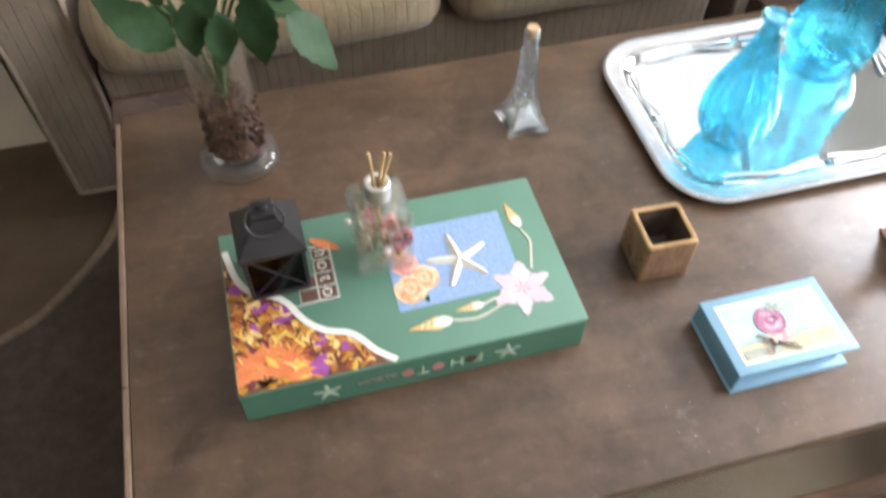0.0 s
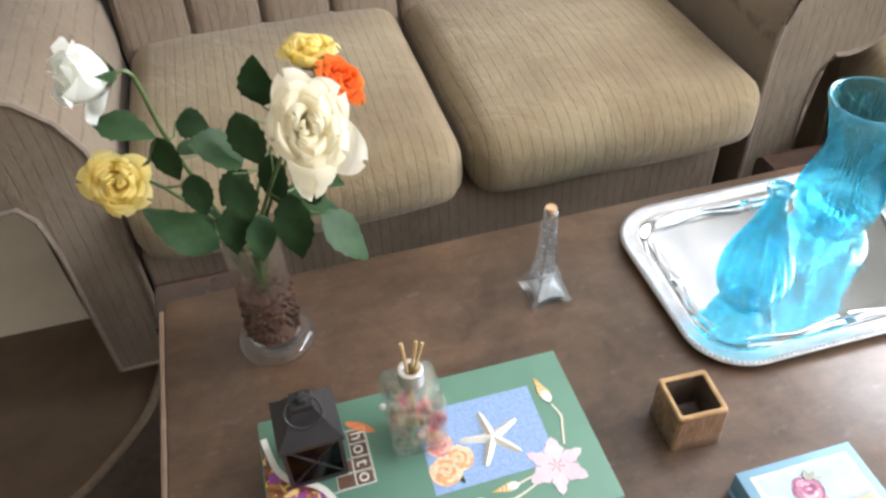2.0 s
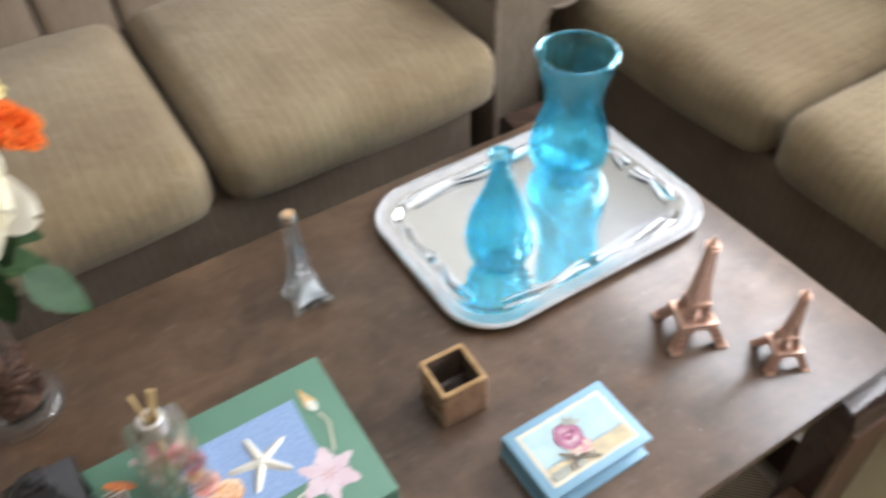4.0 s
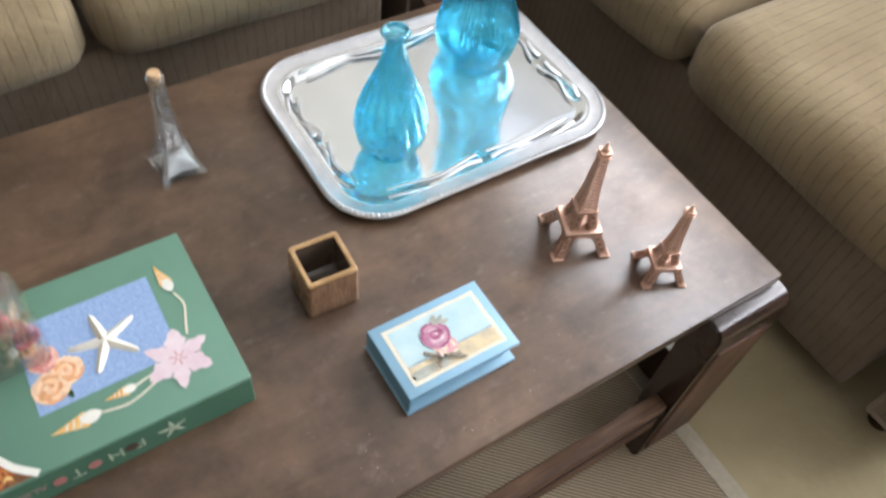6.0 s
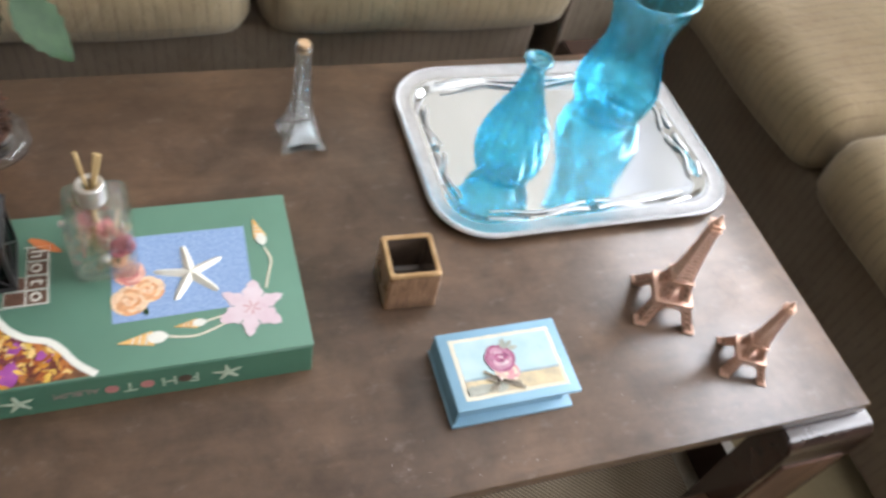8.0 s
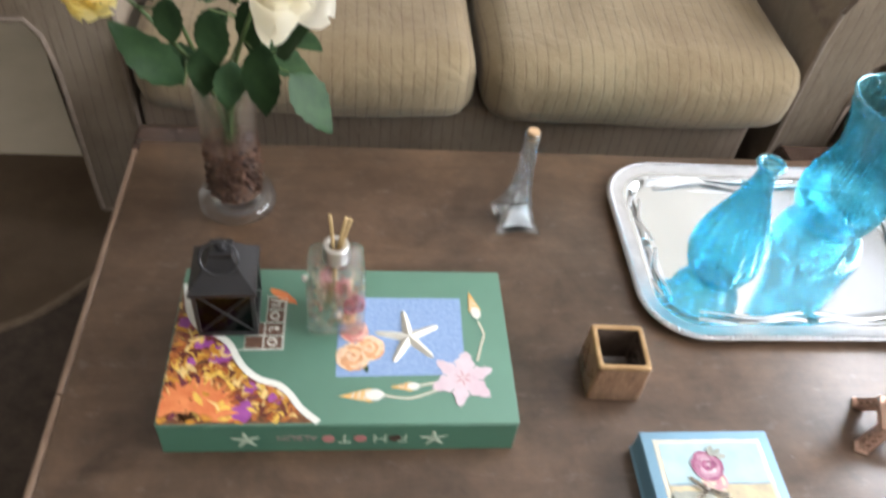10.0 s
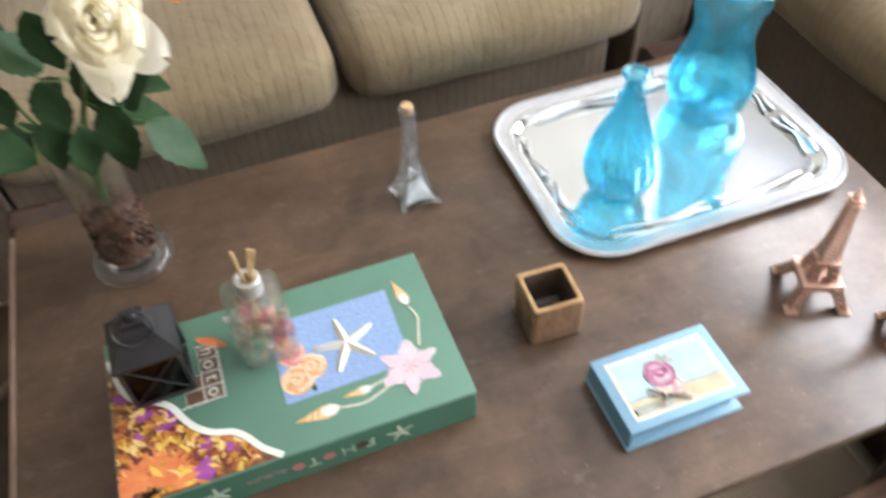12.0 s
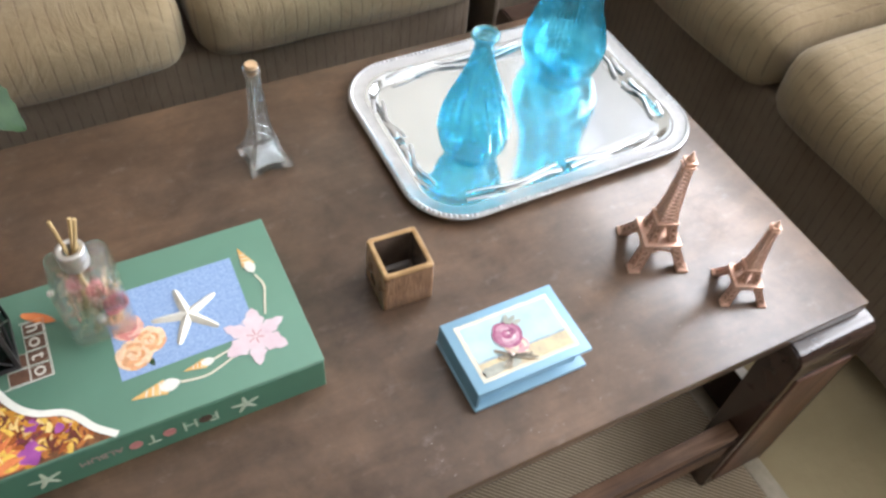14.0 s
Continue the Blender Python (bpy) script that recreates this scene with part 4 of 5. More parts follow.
def lantern(m):
    t = thing("lantern", m, "small black metal lantern with smoked glass panes on the green box", "lantern")
    w = 0.0325
    part("base", box(-w, w, -w, w, 0, 0.007, 0.0015, 2), BLACK_METAL, t)
    for sx in (-1, 1):
        for sy in (-1, 1):
            part("post", box(sx * w - 0.0035 * (sx > 0) - 0.0005, sx * w + 0.0035 * (sx < 0) + 0.0005, sy * w - 0.0035 * (sy > 0), sy * w + 0.0035 * (sy < 0), 0.007, 0.072, 0.0006, 1), BLACK_METAL, t)
    for k in range(4):
        pane = part("pane", box(-w + 0.004, w - 0.004, -w + 0.0012, -w + 0.0024, 0.007, 0.072), SMOKED, t, "smoked glass pane", m=pose(0, 0, 0, 0, 0, 90 * k))
        bm = bmesh.new()
        for s in (-1, 1):
            tube([(s * -0.027, -w + 0.001, 0.010), (0, -w + 0.0005, 0.040), (s * 0.027, -w + 0.001, 0.070)], 0.0011, 6, bm=bm)
        part("cross_bar", bm, BLACK_METAL, pane)
    bm = bmesh.new()
    rings = []
    for hw, z in ((w + 0.003, 0.071), (w + 0.003, 0.0755), (0.022, 0.092), (0.0125, 0.106), (0.0115, 0.112), (0.0, 0.113)):
        rings.append([bm.verts.new((x * hw, y * hw, z)) for x, y in ((-1, -1), (1, -1), (1, 1), (-1, 1))])
    for a, b in zip(rings, rings[1:]):
        for i in range(4):
            bm.faces.new((a[i], a[(i + 1) % 4], b[(i + 1) % 4], b[i]))
    bm.faces.new(list(reversed(rings[0])))
    bmesh.ops.remove_doubles(bm, verts=bm.verts[:], dist=1e-5)
    part("roof", bm, BLACK_METAL, t, "black pyramid roof", smooth=False)
    part("knob", lathe([(0, 0.110), (0.006, 0.111), (0.0075, 0.116), (0.005, 0.121), (0, 0.1225)], 16), BLACK_METAL, t)
    ring = [(0.0195 * math.cos(a), -0.004 + 0.010 * math.sin(a) - 0.014, 0.1135 + 0.015 * math.sin(a)) for a in [2 * math.pi * k / 24 for k in range(25)]]
    part("ring_handle", tube(ring, 0.0016, 8), BLACK_METAL, t, "thin wire ring handle")
    return t


lantern(pose(0.0610, 0.6030, BZ + 0.0016, 0, 0, 2))

# ---- reed diffuser ----


def square_loft(levels, n=10, bm=None):
    """Rounded squares (half width, corner radius, height) joined upwards."""
    bm = bm or bmesh.new()
    rings = [[bm.verts.new((x, y, z)) for x, y in rounded(-hw, hw, -hw, hw, r, n)] for hw, r, z in levels]
    for a, b in zip(rings, rings[1:]):
        k = len(a)
        for i in range(k):
            bm.faces.new((a[i], a[(i + 1) % k], b[(i + 1) % k], b[i]))
    return bm, rings


def diffuser(m):
    t = thing("reed_diffuser", m, "square clear glass reed diffuser full of dried flowers", "diffuser")
    bm, rings = square_loft([(0.026, 0.008, 0.0), (0.031, 0.009, 0.003), (0.032, 0.009, 0.010), (0.032, 0.009, 0.082), (0.030, 0.010, 0.090), (0.020, 0.012, 0.0945), (0.0125, 0.0124, 0.096), (0.0118, 0.0117, 0.104)])
    bm.faces.new(list(reversed(rings[0])))
    _, r2 = square_loft([(0.0100, 0.0099, 0.104), (0.0108, 0.0107, 0.093), (0.026, 0.009, 0.087), (0.0288, 0.008, 0.080), (0.0288, 0.008, 0.009)], bm=bm)
    bm.faces.new(r2[-1])
    for p, q in zip(zip(rings[-1], r2[0]), zip(rings[-1][1:] + rings[-1][:1], r2[0][1:] + r2[0][:1])):
        bm.faces.new((p[0], q[0], q[1], p[1]))
    part("bottle", bm, CLEAR_THIN, t, "clear square glass bottle")
    cap = smooth_profile([(0.0135, 0.097), (0.0142, 0.100), (0.0138, 0.104), (0.0144, 0.107), (0.0138, 0.110), (0.0144, 0.113), (0.0142, 0.1185), (0.0125, 0.120), (0.0085, 0.1195), (0.0075, 0.1165), (0.0078, 0.104)], 3)
    part("collar", lathe(cap, 32), ALU, t, "ridged aluminium collar")
    r = random.Random(9)
    for x, y, dx, dy, top in ((-0.003, 0.001, -0.003, 0.004, 0.158), (0.0035, -0.001, 0.012, 0.0, 0.158), (0.002, 0.0035, 0.009, 0.004, 0.152)):
        bm = tube([(x - dx * 1.3, y - dy * 1.3, 0.02), (x, y, 0.112), (x + dx, y + dy, top)], 0.0019, 8)
        part("reed", bm, REED, t)
    bm = bmesh.new()
    for k in range(110):
        p = Vector((r.uniform(-0.0225, 0.0225), r.uniform(-0.0225, 0.0225), 0.012 + 0.052 * r.random() ** 1.6))
        b = blossom_petal(r.uniform(0.006, 0.012), r.uniform(0.005, 0.010))
        merge(bm, b, Matrix.Translation(p) @ Euler((r.uniform(0, 6), r.uniform(0, 6), r.uniform(0, 6))).to_matrix().to_4x4())
    tagged(part("dried_petals", bm, DRIED, t, "dried pink and green petals"), kind="stuff")
    for p, s, mat in (((0.016, -0.014, 0.044), 0.0155, DEEP_ROSE), ((0.004, -0.008, 0.064), 0.012, PINK_MIX), ((-0.012, 0.006, 0.066), 0.012, PINK_MIX), ((0.012, -0.017, 0.022), 0.009, PEACH_MIX)):
        part("dried_rose", bloom(s, 5, 0.5), mat, t, m=Matrix.Translation(p) @ pose(0, 0, 0, 70, 0, 20))
    pb = bmesh.new()
    bmesh.ops.create_icosphere(pb, subdivisions=3, radius=0.0052)
    part("pearl", pb, PEARL, t, "pink pearl bead", m=pose(0.001, -0.023, 0.030))
    pb = bmesh.new()
    bmesh.ops.create_icosphere(pb, subdivisions=2, radius=0.0042)
    part("bead", pb, PEARL, t, m=pose(-0.0345, 0.004, 0.060))
    return t


def blossom_petal(ln, wd, curl=0.35, n=4):
    bm = bmesh.new()
    grid = []
    for i in range(n + 1):
        v = i / n
        w = wd * math.sin(math.pi * (0.1 + 0.82 * v)) ** 0.7
        grid.append([bm.verts.new((u * w / 2, ln * v, curl * ln * (v * v) + 0.25 * w * u * u)) for u in (-1, -0.5, 0, 0.5, 1)])
    for a, b in zip(grid, grid[1:]):
        for k in range(4):
            bm.faces.new((a[k], a[k + 1], b[k + 1], b[k]))
    return bm


def petal_sheet(az, span, rad, hgt, close, roll, point, r, wave):
    """One broad rose petal wrapped round the axis: cupped, its tip closing in, its rim rolled outwards."""
    bm = bmesh.new()
    nu, nv = 14, 14
    grid = []
    for i in range(nv + 1):
        v = i / nv
        v = 0.02 + 0.98 * (v * (1.55 - 0.55 * v))
        sp = span * min(1.0, 0.42 + 1.25 * v) * max(0.0, 1 - max(0, (v - 0.30) / 0.702) ** 2.2) ** 0.55
        cup = rad * math.sin(min(1.0, 1.45 * v) * math.pi / 2) ** 0.75
        row = []
        for j in range(nu + 1):
            u = 2 * j / nu - 1
            a = az + u * sp
            rim = max(0.0, v - 0.70) / 0.30
            ra = cup * (1 - close * max(0, v - 0.35) ** 2 * 2.2) + roll * rim ** 1.6 * (0.75 + 0.5 * u * u) + 0.05 * r * abs(u) ** 2.5 * v
            ra += 0.030 * r * math.sin(2.2 * u + wave) * v * v
            z = hgt * v * (1 - point * u * u * v) - 0.55 * roll * rim ** 2.4 + 0.025 * r * math.sin(3.1 * u + 1.7 * wave) * v ** 3
            row.append(bm.verts.new((ra * math.cos(a), ra * math.sin(a), z)))
        grid.append(row)
    for p, s in zip(grid, grid[1:]):
        for j in range(nu):
            bm.faces.new((p[j], p[j + 1], s[j + 1], s[j]))
    return bm


def bloom_sheets(r, layers, openness, seed=1, stretch=1.0, guards=()):
    """The petals of a rose head about +z, from the tight heart outwards; guards are loose outer petals (azimuth, reach, point)."""
    rr = random.Random(seed)
    out = []
    counts = ([2, 3, 3, 4, 5, 5] if layers > 5 else [2, 3, 3, 4])[:max(3, layers)]
    for k, n in enumerate(counts):
        q = (k + 0.6) / len(counts)
        for j in range(n):
            az = 2 * math.pi * j / n + 2.4 * k + rr.uniform(-0.25, 0.25)
            span = {2: 2.0, 3: 1.45, 4: 1.15, 5: 0.98}[n] * rr.uniform(0.95, 1.12)
            rad = r * (0.03 + 0.80 * q) * (0.80 + 0.20 * openness) * rr.uniform(0.93, 1.07)
            hgt = r * (1.15 - 0.30 * q ** 1.4 * openness + rr.uniform(-0.06, 0.06)) * stretch
            close = (0.95 if k == 0 else 0.30 * (1 - q)) + 0.25 * (1 - openness)
            roll = r * (0.15 + 0.20 * q * q * openness) * rr.uniform(0.75, 1.25)
            out.append(petal_sheet(az, span, rad, hgt, close, roll, 0.16, r, rr.uniform(0, 6)))
    for az, reach, point in guards:
        out.append(petal_sheet(radians(az), 0.62, r * 0.90 * reach, r * 0.66, -0.22, r * 0.25, point, r, rr.uniform(0, 6)))
    return out


def bloom(r, layers, openness, seed=1, stretch=1.0):
    bm = bmesh.new()
    for b in bloom_sheets(r, layers, openness, seed, stretch):
        merge(bm, b)
    return bm


diffuser(pose(0.181, 0.6025, BZ + 0.0016, 0, 0, 1))

# ---- glass vase with artificial roses ----
VX, VY = 0.036, 0.850
ROSE_SHIFT = Vector((-0.005, -0.004, -0.023))


def glass_vase(m):
    t = thing("glass_vase", m, "clear glass vase with a thick foot and brown potpourri filling", "vase")
    foot = [(0.0, 0.001), (0.047, 0.0), (0.052, 0.004), (0.0525, 0.011), (0.047, 0.017), (0.039, 0.0205)]
    part("foot", lathe(smooth_profile(foot, 4), 56), FOOT_GLASS, t, "thick clear glass foot")
    part("wall", lathe(smooth_profile([(0.0385, 0.0208), (0.037, 0.03), (0.0365, 0.06), (0.0365, 0.12), (0.038, 0.17), (0.040, 0.2), (0.0405, 0.203), (0.0385, 0.203), (0.0365, 0.17), (0.0345, 0.12), (0.0345, 0.03)], 4), 56), VASE_GLASS, t, "clear glass cylinder")
    r = random.Random(3)
    bm = lathe([(0.0, 0.024), (0.0330, 0.024), (0.0330, 0.104), (0.0, 0.108)], 28)
    for k in range(520):
        a, z = r.uniform(0, 6.283), r.uniform(0.026, 0.106)
        b = blossom_petal(r.uniform(0.007, 0.014), r.uniform(0.004, 0.009), 0.08, 3)
        if k < 440:
            merge(bm, b, pose(0, 0, z, 0, 0, math.degrees(a)) @ pose(0.0331 + 0.0008 * r.random(), 0, 0, r.uniform(-9, 9), 90 + r.uniform(-9, 9), r.uniform(0, 360)) @ Matrix.Translation((0, -0.005, 0)))
        else:
            q = r.uniform(0, 0.029)
            merge(bm, b, pose(q * math.cos(a), q * math.sin(a), 0.108, r.uniform(-40, 40), r.uniform(-40, 40), r.uniform(0, 360)) @ Matrix.Translation((0, -0.003, 0)))
    tagged(part("potpourri", bm, BARK, t, "brown potpourri chips"), kind="stuff")
    return t


glass_vase(pose(VX, VY, TZ))


def leaf_mesh(ln, wd, droop=0.18):
    """A pointed rose leaf along +y, folded on its midrib, with a toothed edge."""
    bm = bmesh.new()
    grid = []
    n = 12
    for i in range(n + 1):
        v = i / n
        w = wd * 0.5 * math.sin(math.pi * v ** 0.8) ** 0.85 * (1 + (0.07 if i % 2 else -0.05)) if 0 < i < n else 0.0004
        z = -droop * ln * v * v
        grid.append([bm.verts.new((s * w, ln * v + 0.012 * ln * abs(s), z + 0.22 * w * abs(s) - 0.10 * w * s * s + 0.02 * ln * math.sin(9 * v + 2 * s) * abs(s))) for s in (-1, -0.5, 0, 0.5, 1)])
    for a, b in zip(grid, grid[1:]):
        for k in range(4):
            bm.faces.new((a[k], a[k + 1], b[k + 1], b[k]))
    return bm


def along(p, q, up=(0, -0.55, 0.83), spin=0.0):
    """A frame at p whose y runs to q and whose z leans to up."""
    y = (Vector(q) - Vector(p)).normalized()
    z = Vector(up)
    z = (z - y * z.dot(y)).normalized()
    x = y.cross(z)
    m = Matrix((x, y, z)).transposed().to_4x4()
    return Matrix.Translation(p) @ m @ pose(0, 0, 0, 0, spin, 0)


def rose(label, head, facing, r, layers, openness, mat, mouth, leaves, seed, stretch=1.0, squash=(1.0, 1.0), guards=()):
    """An artificial rose: stem standing in the vase, head, calyx and leaves."""
    foot = Vector((VX, VY, TZ + 0.106))
    t = thing("rose", Matrix.Translation(foot), label, "flower", "roses in the vase")
    head, f = Vector(head) + ROSE_SHIFT, Vector(facing).normalized()
    base = head - f * r * 0.5
    lip = Vector((VX + mouth[0], VY + mouth[1], TZ + 0.205))
    mid = lip.lerp(base, 0.55) + Vector((0, 0, 0.02))
    path = smooth_profile([tuple(foot - foot), tuple(lip - foot), tuple(mid - foot), tuple(base - f * 0.02 - foot), tuple(base - foot)], 5)
    part("stem", tube(path, 0.0027, 8, 0.8), STEM, t)
    turn = f.to_track_quat("Z", "Y").to_matrix().to_4x4()
    sheets = bloom_sheets(r, layers, openness, seed, stretch, guards)
    heart = sheets[0]
    merge(heart, sheets[1])
    heart = part("bloom", heart, mat, t, m=Matrix.Translation(base - foot) @ turn @ Matrix.Diagonal((squash[0], squash[1], 1, 1)), sharp=180)
    for b in sheets[2:]:
        part("petal", b, mat, heart, sharp=180)
    bm = bmesh.new()
    for k in range(5):
        b = leaf_mesh(r * 0.9, r * 0.3, -0.6)
        merge(bm, b, pose(0, 0, 0, 0, 0, 72 * k) @ pose(0, 0, 0, 18, 0, 0))
    part("calyx", bm, LEAF, t, m=Matrix.Translation(base - f * 0.004 - foot) @ turn)
    for k, (x0, y0, z0, x1, y1, z1, wd) in enumerate(leaves):
        p, q = Vector((x0, y0, z0)) + ROSE_SHIFT, Vector((x1, y1, z1)) + ROSE_SHIFT
        lf = part("leaf", leaf_mesh((q - p).length, wd, 0.10), LEAF, t, m=along(p - foot, q - foot, spin=(-22, 14, 30, -10)[k % 4]))
        near = min((Vector(c) for c in path[4:]), key=lambda c: (c + foot - p).length)
        back = (p - foot).lerp(near, 0.5) + Vector((0, 0, -0.008))
        part("leaf_stalk", tube([tuple(near), tuple(back), tuple(p - foot)], 0.0012, 6), STEM, t)
    return t


rose("cream white rose with full ruffled petals in the glass vase", (0.131, 0.727, 0.889), (0.05, -0.80, 0.42), 0.041, 9, 0.85, CREAM_PETAL, (0.012, -0.012),
     [(0.129, 0.790, 0.727, 0.181, 0.770, 0.660, 0.052), (0.100, 0.800, 0.757, 0.096, 0.780, 0.667, 0.046), (0.090, 0.820, 0.800, 0.083, 0.800, 0.740, 0.040), (0.115, 0.80, 0.745, 0.150, 0.775, 0.800, 0.042),
      (0.129, 0.840, 0.743, 0.165, 0.820, 0.741, 0.030)], 2, 1.0, (0.98, 1.28), ((-100, 1.02, 0.5), (-38, 1.10, 0.1)))
rose("yellow rose with a tight spiral heart in the glass vase", (-0.062, 0.775, 0.832), (-0.12, -0.85, 0.40), 0.036, 8, 0.7, YELLOW_PETAL, (-0.016, -0.010),
     [(0.010, 0.790, 0.704, -0.047, 0.770, 0.789, 0.045), (0.005, 0.800, 0.807, 0.007, 0.780, 0.762, 0.034), (-0.021, 0.820, 0.847, -0.012, 0.800, 0.800, 0.034), (0.033, 0.830, 0.734, 0.025, 0.810, 0.670, 0.038)], 5)
rose("white rosebud half opened on a bent stem in the glass vase", (-0.056, 0.805, 0.935), (-0.78, -0.34, 0.36), 0.037, 4, 0.4, WHITE_PETAL, (-0.02, 0.004),
     [(-0.070, 0.800, 0.890, -0.015, 0.780, 0.876, 0.040), (-0.003, 0.860, 0.837, 0.030, 0.840, 0.836, 0.034), (0.023, 0.870, 0.797, -0.013, 0.850, 0.805, 0.032)], 7, 1.4, (1.0, 1.1), ((-95, 0.95, 0.3),))
rose("orange rose partly hidden behind the cream one", (0.182, 0.885, 0.835), (0.55, -0.25, 0.62), 0.036, 7, 0.8, ORANGE_PETAL, (0.02, 0.004),
     [(0.080, 0.860, 0.710, 0.156, 0.840, 0.691, 0.050), (0.063, 0.800, 0.815, 0.016, 0.780, 0.860, 0.052), (0.065, 0.800, 0.872, 0.076, 0.780, 0.812, 0.042)], 9)
rose("pale yellow rose behind the other blooms in the vase", (0.157, 0.935, 0.850), (0.0, -0.05, 1.0), 0.036, 7, 0.85, YELLOW_PETAL, (0.006, 0.016),
     [(0.091, 0.880, 0.825, 0.090, 0.860, 0.894, 0.042), (0.059, 0.840, 0.770, 0.021, 0.820, 0.744, 0.040), (0.10, 0.86, 0.79, 0.13, 0.84, 0.845, 0.04), (0.02, 0.84, 0.70, -0.03, 0.83, 0.72, 0.036), (0.06, 0.82, 0.72, 0.055, 0.80, 0.66, 0.038),
      (0.045, 0.81, 0.79, 0.05, 0.79, 0.73, 0.040)], 11)

# ---- glass tower bottle ----


def tower_bottle(m):
    t = thing("tower_bottle", m, "clear glass bottle shaped like a lattice tower with a cork", "bottle")
    outer = [(0.030, 0.0, 0.80), (0.0315, 0.002, 0.80), (0.0305, 0.007, 0.80), (0.0255, 0.015, 0.80), (0.0205, 0.025, 0.83), (0.0165, 0.036, 0.88), (0.0155, 0.042, 0.92), (0.0170, 0.0435, 0.95), (0.0168, 0.0465, 0.95), (0.0138, 0.049, 0.93), (0.0118, 0.066, 0.95),
             (0.0102, 0.085, 1.0), (0.0090, 0.105, 1.05), (0.0084, 0.125, 1.15), (0.0078, 0.142, 1.4), (0.0080, 0.148, 1.4), (0.0090, 0.150, 1.4), (0.0090, 0.158, 1.4), (0.0070, 0.1595, 1.4)]

    def shell_of(levels, n=40):
        """Square sections (half side, height, side to half-side ratio): below 1 the sides bow inwards, 1.4 is nearly round."""
        bm = bmesh.new()
        rings = []
        for h, z, k in levels:
            ring = []
            for i in range(n):
                q, f = divmod(i * 8 / n, 1.0)
                a0, a1 = q * math.pi / 4, (q + 1) * math.pi / 4
                r0, r1 = (h * k, h * 1.41) if q % 2 == 0 else (h * 1.41, h * k)
                if k > 1.3:
                    a, rad = a0 + f * math.pi / 4, h * 1.2
                    ring.append(bm.verts.new((rad * math.cos(a), rad * math.sin(a), z)))
                else:
                    x, y = r0 * math.cos(a0) * (1 - f) + r1 * math.cos(a1) * f, r0 * math.sin(a0) * (1 - f) + r1 * math.sin(a1) * f
                    ring.append(bm.verts.new((x, y, z)))
            rings.append(ring)
        for a, b in zip(rings, rings[1:]):
            for i in range(n):
                bm.faces.new((a[i], a[(i + 1) % n], b[(i + 1) % n], b[i]))
        return bm, rings
    bm, rings = shell_of(outer)
    bm.faces.new(list(reversed(rings[0])))
    inner, r2 = shell_of([(r * 0.76, max(z, 0.006), k) for r, z, k in outer[2:]])
    bmesh.ops.reverse_faces(inner, faces=inner.faces[:])
    inner.faces.new(r2[0])
    merge(bm, inner)
    body = part("body", bm, BOTTLE_GLASS, t, "ridged clear glass body")
    for k in range(4):
        bm = bmesh.new()
        for j in range(6):
            z = 0.052 + j * 0.014
            w, w2 = 0.0082 - j * 0.0006, 0.0082 - (j + 1) * 0.0006
            y, y2 = -(0.0131 - j * 0.00075), -(0.0131 - (j + 1) * 0.00075)
            tube([(-w, y, z), (w2, y2, z + 0.012)], 0.0006, 4, bm=bm)
            tube([(w, y, z), (-w2, y2, z + 0.012)], 0.0006, 4, bm=bm)
        part("lattice", bm, BOTTLE_GLASS, body, m=pose(0, 0, 0, 0, 0, 90 * k))
    # White body low inside the foot.
    part("foot_fill", shell_of([(0.001, 0.0068, 0.8), (0.0222, 0.0068, 0.8), (0.0188, 0.0125, 0.8), (0.013, 0.017, 0.85), (0.001, 0.019, 0.9)])[0], WHITE_FILL, t, "white fill in the foot")
    part("cork", lathe([(0.0, 0.150), (0.0072, 0.150), (0.0080, 0.1600), (0.0080, 0.1625), (0.0074, 0.1635), (0.0, 0.1635)], 24), CORK, t, "pale cork stopper")
    return t


tower_bottle(pose(0.4285, 0.8210, TZ + 0.0005, 0, 0, 2))

# ---- silver tray with blue glass ----


